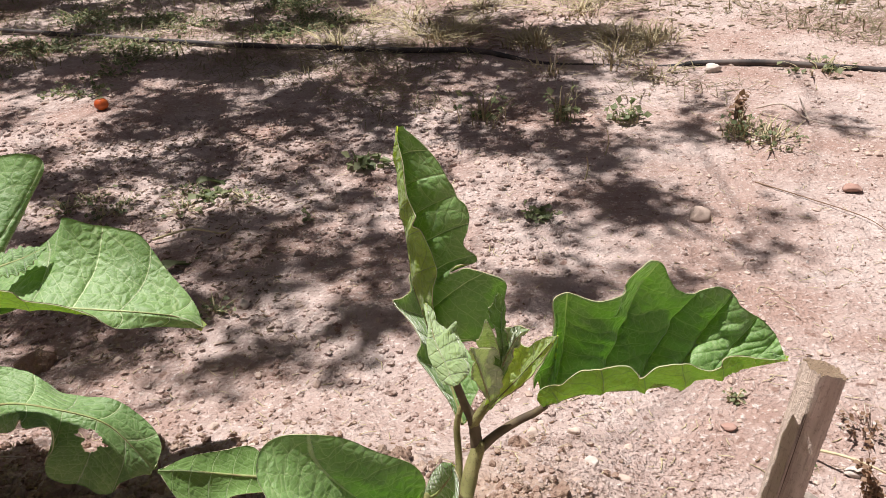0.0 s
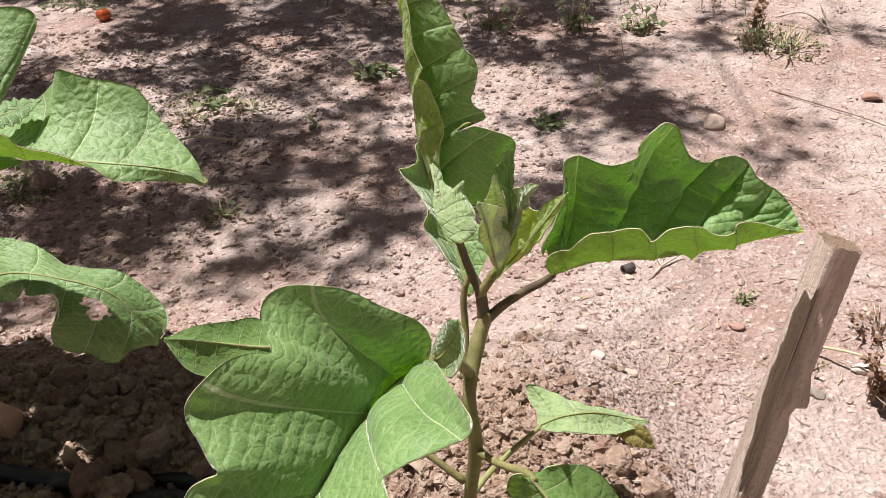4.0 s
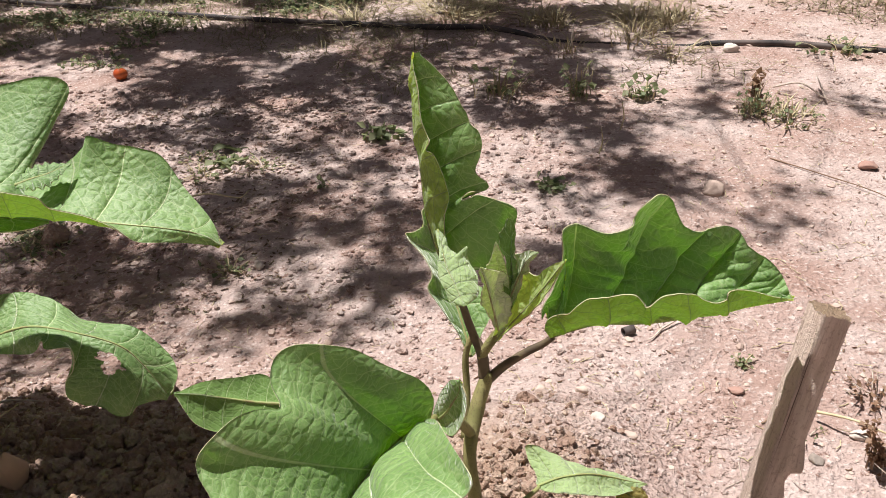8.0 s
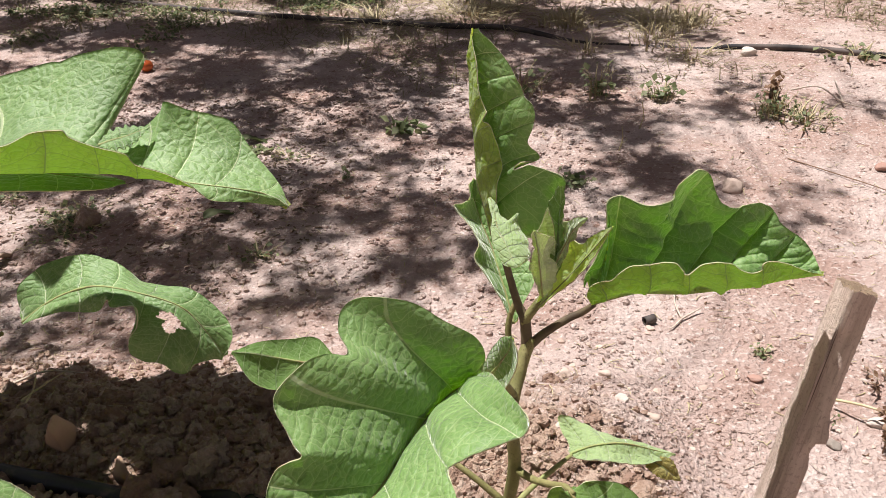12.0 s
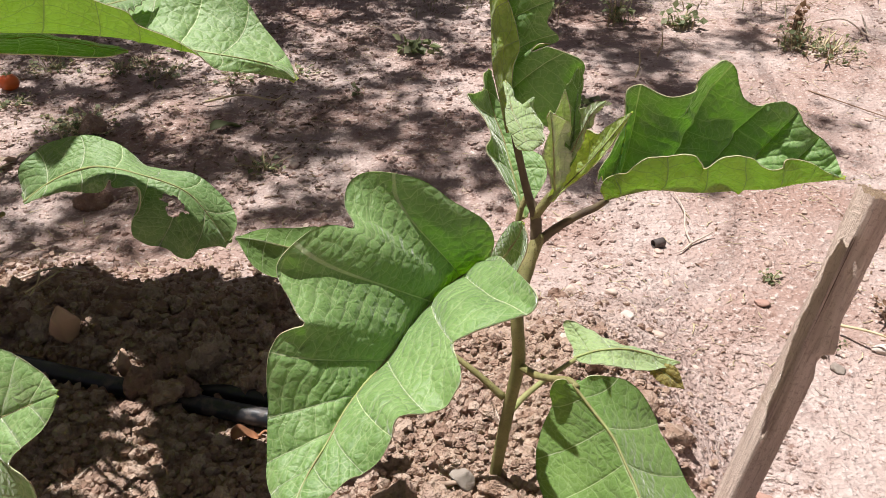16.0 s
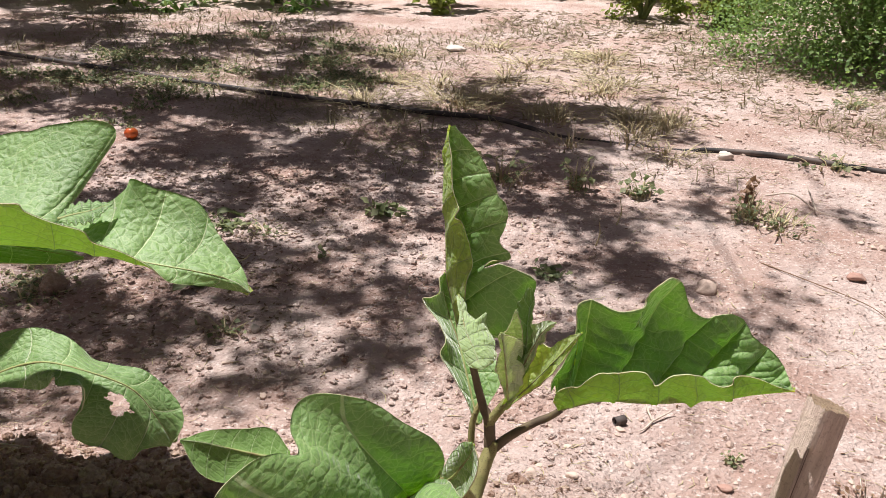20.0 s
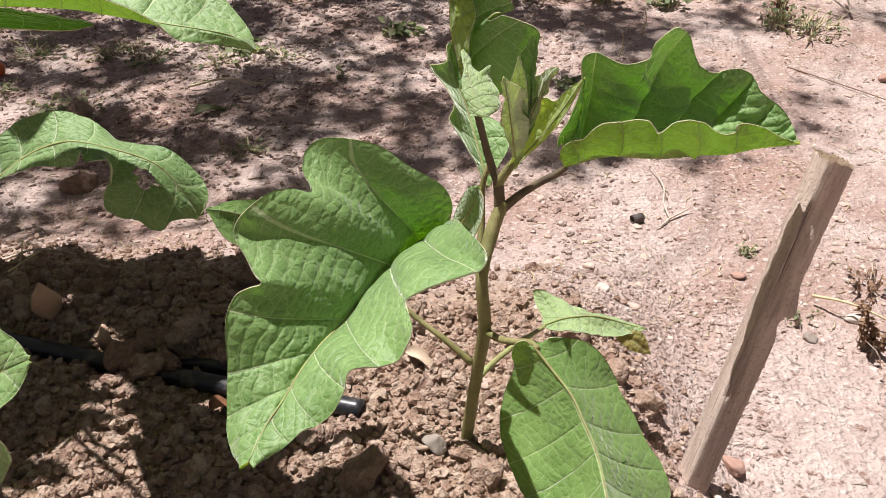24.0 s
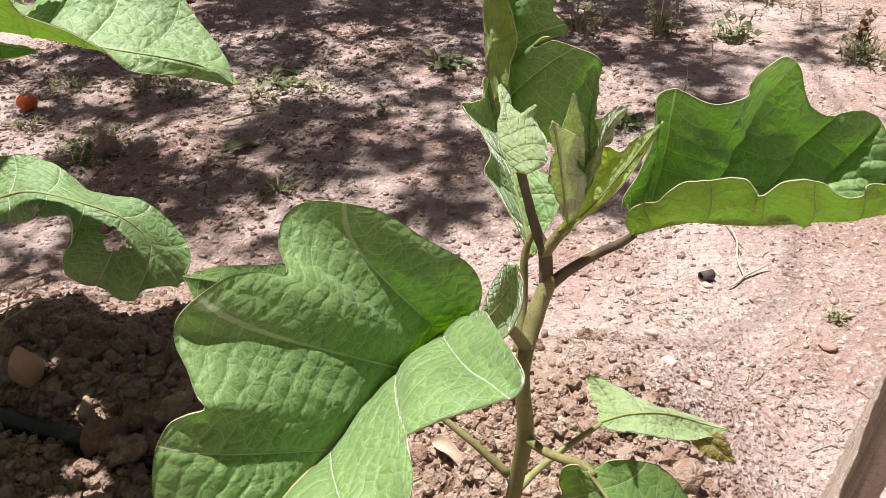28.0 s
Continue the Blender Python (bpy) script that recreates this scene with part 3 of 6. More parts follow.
SHAPE['top'] = blade(
    [(0, 0.043, 0.436, 0.358), (0.144, 0.038, 0.44, 0.378), (0.295, 0.033, 0.443, 0.397), (0.403, 0.032, 0.445, 0.412), (0.53, 0.031, 0.448, 0.428), (0.658, 0.029, 0.45, 0.444), (0.785, 0.029, 0.452, 0.46), (0.887, 0.029, 0.452, 0.473), (1, 0.031, 0.453, 0.486)],
    [(0, 0.046, 0.432, 0.362), (0.12, 0.044, 0.424, 0.389), (0.2, 0.044, 0.423, 0.404), (0.27, 0.047, 0.424, 0.414), (0.33, 0.046, 0.425, 0.422), (0.4, 0.043, 0.426, 0.432), (0.45, 0.04, 0.426, 0.44), (0.47, 0.036, 0.427, 0.442), (0.5, 0.038, 0.427, 0.447), (0.55, 0.037, 0.43, 0.449), (0.62, 0.034, 0.433, 0.458), (0.75, 0.033, 0.44, 0.47), (0.9, 0.031, 0.448, 0.48), (1, 0.031, 0.453, 0.486)],
    [(0, 0.067, 0.428, 0.365), (0.03, 0.08, 0.428, 0.38), (0.06, 0.083, 0.427, 0.396), (0.08, 0.084, 0.427, 0.404), (0.1, 0.08, 0.426, 0.409), (0.13, 0.072, 0.427, 0.412), (0.17, 0.063, 0.429, 0.414), (0.2, 0.058, 0.43, 0.412), (0.22, 0.054, 0.43, 0.411), (0.235, 0.058, 0.43, 0.415), (0.25, 0.065, 0.431, 0.415), (0.265, 0.069, 0.431, 0.417), (0.285, 0.068, 0.432, 0.42), (0.31, 0.064, 0.432, 0.423), (0.34, 0.062, 0.433, 0.427), (0.39, 0.064, 0.433, 0.433), (0.46, 0.066, 0.434, 0.442), (0.5, 0.064, 0.436, 0.448), (0.56, 0.06, 0.438, 0.452), (0.63, 0.058, 0.44, 0.457), (0.7, 0.055, 0.442, 0.462), (0.79, 0.051, 0.446, 0.469), (0.88, 0.045, 0.449, 0.476), (0.95, 0.038, 0.451, 0.483), (1, 0.031, 0.453, 0.486)],
    [0, 0.14, 0.3, 0.44, 0.58, 0.72, 0.86])
SHAPE['behind'] = blade(
    [(0, 0.056, 0.44, 0.294), (0.159, 0.052, 0.452, 0.305), (0.352, 0.047, 0.466, 0.318), (0.545, 0.041, 0.481, 0.332), (0.702, 0.035, 0.49, 0.344), (0.838, 0.031, 0.496, 0.356), (0.925, 0.029, 0.498, 0.365), (1, 0.031, 0.5, 0.372)],
    [(0, 0.054, 0.44, 0.296), (0.1, 0.048, 0.445, 0.309), (0.2, 0.041, 0.449, 0.32), (0.3, 0.034, 0.453, 0.33), (0.37, 0.03, 0.457, 0.336), (0.44, 0.033, 0.461, 0.343), (0.52, 0.03, 0.466, 0.35), (0.6, 0.025, 0.471, 0.355), (0.68, 0.02, 0.474, 0.36), (0.73, 0.017, 0.476, 0.365), (0.78, 0.022, 0.48, 0.364), (0.83, 0.025, 0.485, 0.363), (0.88, 0.028, 0.489, 0.363), (0.93, 0.027, 0.494, 0.371), (1, 0.031, 0.5, 0.372)],
    [(0, 0.058, 0.44, 0.297), (0.1, 0.063, 0.446, 0.307), (0.25, 0.07, 0.456, 0.317), (0.4, 0.068, 0.466, 0.325), (0.55, 0.055, 0.478, 0.329), (0.7, 0.046, 0.488, 0.341), (0.85, 0.038, 0.495, 0.352), (0.95, 0.034, 0.498, 0.365), (1, 0.031, 0.5, 0.372)],
    [0, 0.15, 0.32, 0.5, 0.68, 0.85])
SHAPE['young_e'] = blade(
    [(0, 0.04, 0.425, 0.395), (0.216, 0.042, 0.415, 0.39), (0.416, 0.044, 0.404, 0.386), (0.659, 0.048, 0.393, 0.382), (0.885, 0.052, 0.384, 0.377), (1, 0.054, 0.38, 0.375)],
    [(0, 0.04, 0.425, 0.395), (0.1, 0.044, 0.423, 0.391), (0.25, 0.045, 0.419, 0.387), (0.32, 0.049, 0.417, 0.384), (0.42, 0.054, 0.414, 0.384), (0.47, 0.056, 0.413, 0.391), (0.52, 0.056, 0.411, 0.384), (0.65, 0.06, 0.402, 0.381), (0.75, 0.061, 0.395, 0.378), (0.87, 0.061, 0.388, 0.376), (1, 0.054, 0.38, 0.375)],
    [(0, 0.039, 0.425, 0.395), (0.15, 0.04, 0.417, 0.392), (0.3, 0.041, 0.408, 0.389), (0.4, 0.04, 0.402, 0.388), (0.55, 0.041, 0.394, 0.383), (0.7, 0.044, 0.389, 0.379), (0.85, 0.047, 0.384, 0.374), (1, 0.054, 0.38, 0.375)],
    [0, 0.2, 0.38, 0.55, 0.7, 0.85])
SHAPE['young_b'] = blade(
    [(0, 0.073, 0.425, 0.325), (0.199, 0.071, 0.413, 0.342), (0.401, 0.069, 0.403, 0.358), (0.601, 0.067, 0.394, 0.373), (0.8, 0.065, 0.386, 0.386), (1, 0.063, 0.38, 0.397)],
    [(0, 0.075, 0.425, 0.326), (0.15, 0.078, 0.42, 0.335), (0.3, 0.08, 0.415, 0.347), (0.4, 0.079, 0.412, 0.358), (0.46, 0.074, 0.411, 0.364), (0.55, 0.076, 0.407, 0.371), (0.65, 0.076, 0.4, 0.381), (0.75, 0.071, 0.394, 0.387), (0.88, 0.067, 0.387, 0.392), (1, 0.063, 0.38, 0.397)],
    [(0, 0.071, 0.425, 0.326), (0.15, 0.068, 0.415, 0.341), (0.3, 0.063, 0.406, 0.358), (0.45, 0.063, 0.398, 0.37), (0.6, 0.064, 0.392, 0.38), (0.75, 0.062, 0.386, 0.389), (0.9, 0.062, 0.383, 0.395), (1, 0.063, 0.38, 0.397)],
    [0, 0.2, 0.38, 0.55, 0.7, 0.85])
SHAPE['young_a'] = blade(
    [(0, 0.071, 0.43, 0.314), (0.148, 0.078, 0.427, 0.325), (0.316, 0.085, 0.424, 0.336), (0.502, 0.093, 0.42, 0.35), (0.688, 0.099, 0.413, 0.364), (0.874, 0.104, 0.403, 0.38), (1, 0.107, 0.395, 0.391)],
    [(0, 0.069, 0.43, 0.317), (0.15, 0.073, 0.429, 0.328), (0.25, 0.079, 0.429, 0.343), (0.35, 0.083, 0.428, 0.355), (0.42, 0.085, 0.427, 0.363), (0.5, 0.09, 0.425, 0.366), (0.57, 0.095, 0.422, 0.365), (0.66, 0.098, 0.418, 0.371), (0.8, 0.103, 0.41, 0.38), (0.92, 0.106, 0.401, 0.387), (1, 0.107, 0.395, 0.391)],
    [(0, 0.073, 0.43, 0.314), (0.15, 0.079, 0.424, 0.326), (0.3, 0.086, 0.418, 0.337), (0.42, 0.091, 0.413, 0.346), (0.55, 0.096, 0.409, 0.356), (0.68, 0.101, 0.407, 0.366), (0.8, 0.104, 0.404, 0.375), (0.92, 0.106, 0.399, 0.384), (1, 0.107, 0.395, 0.391)],
    [0, 0.15, 0.3, 0.45, 0.6, 0.75, 0.9])
SHAPE['young_c'] = blade(
    [(0, 0.078, 0.43, 0.332), (0.23, 0.08, 0.426, 0.35), (0.458, 0.081, 0.422, 0.368), (0.653, 0.08, 0.417, 0.384), (0.821, 0.08, 0.413, 0.396), (1, 0.079, 0.408, 0.41)],
    [(0, 0.079, 0.43, 0.333), (0.2, 0.084, 0.424, 0.35), (0.4, 0.084, 0.418, 0.369), (0.55, 0.082, 0.414, 0.383), (0.68, 0.082, 0.413, 0.391), (0.8, 0.082, 0.411, 0.4), (0.92, 0.081, 0.409, 0.408), (1, 0.079, 0.408, 0.41)],
    [(0, 0.075, 0.43, 0.333), (0.2, 0.076, 0.425, 0.351), (0.4, 0.076, 0.42, 0.368), (0.52, 0.077, 0.417, 0.38), (0.62, 0.074, 0.415, 0.391), (0.7, 0.073, 0.414, 0.397), (0.8, 0.076, 0.412, 0.403), (0.92, 0.077, 0.41, 0.408), (1, 0.079, 0.408, 0.41)],
    [0, 0.2, 0.4, 0.6, 0.8])
SHAPE['young_d'] = blade(
    [(0, 0.078, 0.432, 0.335), (0.255, 0.081, 0.424, 0.352), (0.494, 0.084, 0.415, 0.368), (0.701, 0.086, 0.406, 0.381), (0.88, 0.089, 0.398, 0.392), (1, 0.092, 0.392, 0.398)],
    [(0, 0.076, 0.432, 0.336), (0.2, 0.078, 0.428, 0.351), (0.35, 0.08, 0.425, 0.363), (0.48, 0.083, 0.421, 0.374), (0.56, 0.082, 0.418, 0.382), (0.66, 0.085, 0.412, 0.386), (0.78, 0.088, 0.405, 0.392), (0.9, 0.09, 0.398, 0.396), (1, 0.092, 0.392, 0.398)],
    [(0, 0.079, 0.432, 0.334), (0.2, 0.083, 0.423, 0.35), (0.35, 0.086, 0.416, 0.363), (0.45, 0.086, 0.411, 0.373), (0.55, 0.089, 0.407, 0.377), (0.65, 0.089, 0.404, 0.384), (0.78, 0.091, 0.4, 0.39), (0.9, 0.092, 0.396, 0.394), (1, 0.092, 0.392, 0.398)],
    [0, 0.25, 0.5, 0.75])
SHAPE['young_g'] = blade(
    [(0, 0.077, 0.432, 0.343), (0.227, 0.076, 0.425, 0.357), (0.455, 0.074, 0.416, 0.372), (0.727, 0.072, 0.405, 0.388), (1, 0.071, 0.396, 0.403)],
    [(0, 0.079, 0.432, 0.343), (0.3, 0.079, 0.42, 0.362), (0.55, 0.077, 0.409, 0.378), (0.75, 0.075, 0.402, 0.39), (1, 0.071, 0.396, 0.403)],
    [(0, 0.075, 0.432, 0.343), (0.3, 0.07, 0.42, 0.363), (0.5, 0.066, 0.411, 0.378), (0.7, 0.068, 0.404, 0.387), (1, 0.071, 0.396, 0.403)],
    [0, 0.3, 0.6, 0.85])
SHAPE['big'] = blade(
    [(0, 0.03, 0.363, 0.309), (0.074, 0.018, 0.351, 0.311), (0.162, 0.007, 0.337, 0.309), (0.261, -0.003, 0.318, 0.307), (0.409, -0.015, 0.289, 0.306), (0.554, -0.026, 0.266, 0.306), (0.672, -0.033, 0.249, 0.303), (0.793, -0.038, 0.232, 0.3), (0.9, -0.043, 0.218, 0.299), (1, -0.045, 0.205, 0.297)],
    [(0, 0.033, 0.355, 0.317), (0.008, 0.038, 0.339, 0.335), (0.02, 0.045, 0.315, 0.345), (0.03, 0.052, 0.295, 0.351), (0.045, 0.056, 0.285, 0.35), (0.065, 0.054, 0.283, 0.344), (0.09, 0.047, 0.28, 0.342), (0.15, 0.032, 0.275, 0.339), (0.2, 0.02, 0.272, 0.335), (0.22, 0.018, 0.27, 0.333), (0.25, 0.021, 0.261, 0.332), (0.29, 0.023, 0.25, 0.332), (0.33, 0.021, 0.248, 0.327), (0.37, 0.016, 0.245, 0.32), (0.42, 0.009, 0.241, 0.32), (0.49, -0.001, 0.235, 0.324), (0.53, -0.004, 0.232, 0.323), (0.59, -0.006, 0.228, 0.316), (0.66, -0.011, 0.224, 0.308), (0.72, -0.018, 0.221, 0.303), (0.78, -0.023, 0.217, 0.304), (0.86, -0.031, 0.212, 0.299), (0.94, -0.039, 0.208, 0.296), (1, -0.045, 0.205, 0.296)],
    [(0, 0.033, 0.36, 0.313), (0.006, 0.036, 0.359, 0.331), (0.018, 0.03, 0.358, 0.345), (0.035, 0.014, 0.354, 0.358), (0.05, 0.001, 0.35, 0.371), (0.062, -0.01, 0.347, 0.377), (0.076, -0.028, 0.344, 0.38), (0.09, -0.037, 0.34, 0.376), (0.11, -0.038, 0.33, 0.368), (0.13, -0.033, 0.321, 0.364), (0.142, -0.034, 0.316, 0.364), (0.155, -0.041, 0.31, 0.37), (0.175, -0.049, 0.301, 0.372), (0.2, -0.058, 0.29, 0.369), (0.222, -0.063, 0.287, 0.361), (0.26, -0.059, 0.281, 0.354), (0.32, -0.051, 0.27, 0.347), (0.332, -0.048, 0.268, 0.345), (0.345, -0.053, 0.266, 0.344), (0.38, -0.06, 0.262, 0.341), (0.44, -0.063, 0.254, 0.331), (0.56, -0.063, 0.244, 0.309), (0.75, -0.061, 0.226, 0.291), (0.93, -0.053, 0.211, 0.291), (1, -0.045, 0.205, 0.296)],
    [0, 0.07, 0.19, 0.41, 0.56, 0.7, 0.83, 0.93])
SHAPE['nb_big'] = blade(
    [(0, -0.257, 0.385, 0.436), (0.185, -0.221, 0.385, 0.434), (0.339, -0.192, 0.387, 0.433), (0.493, -0.164, 0.391, 0.43), (0.602, -0.145, 0.393, 0.426), (0.711, -0.125, 0.396, 0.421), (0.851, -0.098, 0.398, 0.416), (0.946, -0.081, 0.399, 0.411), (1, -0.073, 0.4, 0.404)],
    [(0, -0.309, 0.475, 0.449), (0.12, -0.263, 0.474, 0.458), (0.19, -0.228, 0.474, 0.466), (0.205, -0.219, 0.474, 0.467), (0.225, -0.207, 0.474, 0.471), (0.27, -0.182, 0.474, 0.475), (0.295, -0.172, 0.475, 0.474), (0.31, -0.167, 0.473, 0.469), (0.335, -0.171, 0.469, 0.461), (0.37, -0.182, 0.463, 0.45), (0.41, -0.192, 0.456, 0.441), (0.45, -0.196, 0.45, 0.433), (0.48, -0.194, 0.438, 0.43), (0.5, -0.183, 0.43, 0.432), (0.525, -0.169, 0.422, 0.431), (0.545, -0.163, 0.426, 0.438), (0.57, -0.153, 0.431, 0.444), (0.585, -0.146, 0.433, 0.45), (0.6, -0.143, 0.433, 0.455), (0.65, -0.132, 0.435, 0.449), (0.72, -0.117, 0.436, 0.445), (0.765, -0.107, 0.435, 0.44), (0.83, -0.095, 0.426, 0.425), (0.92, -0.08, 0.413, 0.412), (1, -0.073, 0.4, 0.404)],
    [(0, -0.223, 0.345, 0.461), (0.18, -0.191, 0.347, 0.464), (0.27, -0.175, 0.349, 0.47), (0.35, -0.162, 0.351, 0.47), (0.38, -0.16, 0.354, 0.465), (0.46, -0.151, 0.361, 0.457), (0.53, -0.143, 0.369, 0.45), (0.56, -0.141, 0.374, 0.442), (0.64, -0.13, 0.382, 0.433), (0.71, -0.121, 0.386, 0.425), (0.75, -0.116, 0.388, 0.418), (0.79, -0.11, 0.39, 0.413), (0.9, -0.093, 0.396, 0.409), (1, -0.073, 0.4, 0.404)],
    [0, 0.1, 0.3, 0.45, 0.56, 0.67, 0.78, 0.9])
SHAPE['nb_low'] = blade(
    [(0, -0.28, 0.42, 0.415), (0.305, -0.246, 0.42, 0.416), (0.489, -0.225, 0.42, 0.418), (0.704, -0.202, 0.418, 0.416), (0.858, -0.186, 0.418, 0.414), (1, -0.171, 0.418, 0.412)],
    [(0, -0.301, 0.45, 0.407), (0.35, -0.259, 0.446, 0.409), (0.5, -0.24, 0.445, 0.41), (0.68, -0.212, 0.438, 0.41), (0.83, -0.191, 0.428, 0.412), (0.94, -0.178, 0.422, 0.413), (1, -0.171, 0.418, 0.412)],
    [(0, -0.26, 0.39, 0.418), (0.3, -0.232, 0.395, 0.418), (0.6, -0.202, 0.399, 0.416), (0.8, -0.187, 0.408, 0.412), (0.9, -0.178, 0.413, 0.411), (1, -0.171, 0.418, 0.412)],
    [0, 0.2, 0.4, 0.6, 0.8])
SHAPE['nb_droop'] = blade(
    [(0, -0.285, 0.45, 0.291), (0.138, -0.263, 0.452, 0.306), (0.265, -0.241, 0.452, 0.316), (0.373, -0.222, 0.45, 0.32), (0.519, -0.198, 0.448, 0.316), (0.667, -0.176, 0.446, 0.31), (0.763, -0.164, 0.445, 0.302), (0.872, -0.154, 0.443, 0.287), (1, -0.145, 0.442, 0.267)],
    [(0, -0.288, 0.456, 0.29), (0.05, -0.289, 0.462, 0.31), (0.12, -0.28, 0.471, 0.319), (0.2, -0.264, 0.475, 0.326), (0.3, -0.245, 0.476, 0.33), (0.4, -0.226, 0.476, 0.326), (0.48, -0.212, 0.472, 0.319), (0.53, -0.202, 0.47, 0.31), (0.6, -0.186, 0.466, 0.31), (0.67, -0.17, 0.464, 0.309), (0.73, -0.159, 0.462, 0.304), (0.82, -0.145, 0.457, 0.291), (0.92, -0.138, 0.449, 0.282), (0.97, -0.14, 0.444, 0.274), (1, -0.145, 0.442, 0.267)],
    [(0, -0.282, 0.448, 0.292), (0.1, -0.27, 0.444, 0.298), (0.2, -0.25, 0.442, 0.305), (0.3, -0.232, 0.44, 0.306), (0.37, -0.22, 0.438, 0.309), (0.41, -0.213, 0.437, 0.318), (0.44, -0.21, 0.434, 0.314), (0.49, -0.192, 0.43, 0.316), (0.53, -0.193, 0.427, 0.303), (0.56, -0.199, 0.425, 0.295), (0.61, -0.2, 0.424, 0.283), (0.67, -0.189, 0.424, 0.276), (0.73, -0.179, 0.423, 0.275), (0.79, -0.171, 0.422, 0.268), (0.85, -0.164, 0.425, 0.267), (0.91, -0.158, 0.428, 0.272), (1, -0.145, 0.442, 0.267)],
    [0, 0.12, 0.27, 0.42, 0.56, 0.7, 0.84])
SHAPE['lowright'] = blade(
    [(0, 0.085, 0.345, 0.24), (0.146, 0.096, 0.333, 0.232), (0.297, 0.107, 0.319, 0.225), (0.441, 0.114, 0.304, 0.217), (0.563, 0.119, 0.291, 0.212), (0.695, 0.122, 0.277, 0.206), (0.846, 0.123, 0.256, 0.206), (1, 0.126, 0.24, 0.201)],
    [(0, 0.086, 0.347, 0.24), (0.01, 0.091, 0.348, 0.238), (0.02, 0.093, 0.349, 0.242), (0.035, 0.097, 0.35, 0.243), (0.07, 0.106, 0.354, 0.239), (0.12, 0.119, 0.356, 0.234), (0.18, 0.13, 0.353, 0.224), (0.25, 0.138, 0.349, 0.21), (0.31, 0.141, 0.342, 0.204), (0.38, 0.149, 0.332, 0.195), (0.47, 0.156, 0.321, 0.184), (0.56, 0.164, 0.312, 0.176), (0.63, 0.168, 0.304, 0.17), (0.72, 0.168, 0.294, 0.163), (0.84, 0.156, 0.272, 0.17), (0.94, 0.139, 0.252, 0.186), (1, 0.126, 0.24, 0.201)],
    [(0, 0.083, 0.344, 0.241), (0.015, 0.08, 0.344, 0.245), (0.03, 0.074, 0.344, 0.243), (0.05, 0.072, 0.344, 0.233), (0.08, 0.074, 0.345, 0.222), (0.14, 0.069, 0.341, 0.206), (0.22, 0.066, 0.333, 0.192), (0.32, 0.067, 0.322, 0.183), (0.45, 0.073, 0.303, 0.177), (0.58, 0.082, 0.285, 0.172), (0.72, 0.095, 0.267, 0.175), (0.88, 0.113, 0.246, 0.189), (1, 0.126, 0.24, 0.201)],
    [0, 0.08, 0.25, 0.42, 0.58, 0.72, 0.86])
SHAPE['midright'] = blade(
    [(0, 0.101, 0.453, 0.163), (0.216, 0.117, 0.455, 0.169), (0.462, 0.137, 0.456, 0.171), (0.662, 0.153, 0.457, 0.167), (0.844, 0.168, 0.457, 0.162), (1, 0.181, 0.456, 0.16)],
    [(0, 0.101, 0.455, 0.162), (0.03, 0.101, 0.462, 0.164), (0.08, 0.097, 0.474, 0.165), (0.12, 0.094, 0.484, 0.171), (0.17, 0.097, 0.483, 0.175), (0.23, 0.105, 0.481, 0.174), (0.32, 0.116, 0.478, 0.169), (0.42, 0.128, 0.475, 0.164), (0.53, 0.141, 0.472, 0.161), (0.7, 0.157, 0.467, 0.161), (0.85, 0.169, 0.462, 0.16), (1, 0.181, 0.456, 0.16)],
    [(0, 0.101, 0.45, 0.164), (0.12, 0.109, 0.446, 0.164), (0.28, 0.122, 0.44, 0.169), (0.5, 0.14, 0.442, 0.164), (0.66, 0.155, 0.445, 0.16), (0.78, 0.165, 0.449, 0.159), (0.88, 0.172, 0.452, 0.158), (1, 0.181, 0.456, 0.16)],
    [0, 0.15, 0.35, 0.55, 0.75, 0.9])
SHAPE['nb_corner'] = blade(
    [(0, -0.295, 0.3, 0.224), (0.269, -0.27, 0.3, 0.228), (0.548, -0.243, 0.3, 0.239), (0.78, -0.221, 0.3, 0.251), (1, -0.2, 0.3, 0.262)],
    [(0, -0.302, 0.33, 0.254), (0.3, -0.26, 0.325, 0.277), (0.5, -0.239, 0.322, 0.274), (0.65, -0.223, 0.315, 0.273), (0.8, -0.21, 0.309, 0.269), (0.93, -0.202, 0.303, 0.265), (1, -0.2, 0.3, 0.262)],
    [(0, -0.286, 0.27, 0.198), (0.15, -0.266, 0.271, 0.172), (0.25, -0.232, 0.271, 0.185), (0.33, -0.215, 0.272, 0.206), (0.37, -0.212, 0.272, 0.218), (0.42, -0.216, 0.273, 0.228), (0.46, -0.222, 0.275, 0.232), (0.52, -0.221, 0.278, 0.236), (0.6, -0.215, 0.281, 0.241), (0.75, -0.207, 0.288, 0.246), (0.9, -0.201, 0.295, 0.255), (1, -0.2, 0.3, 0.262)],
    [0, 0.2, 0.4, 0.6, 0.8])
leaf_spine = [(0.034, 0.38, 0.2965), (0.0402, 0.37, 0.3097), (0.0455, 0.362, 0.3248), (0.0495, 0.357, 0.3367), (0.0507, 0.356, 0.345)]
leaf_near = [(-0.0011, 0, 0.003), (-0.0016, 0.002, 0.0124), (-0.0026, 0.003, 0.0103), (-0.0033, 0.003, 0.0062), (0, 0, 0)]
leaf_far = [(0.0015, -0.005, 0.0025), (0.0045, -0.01, -0.006), (0.0065, -0.01, -0.0009), (0.0041, -0.007, 0.0022), (0, 0, 0)]
SHAPE['small'] = (leaf_spine, leaf_near, leaf_far)
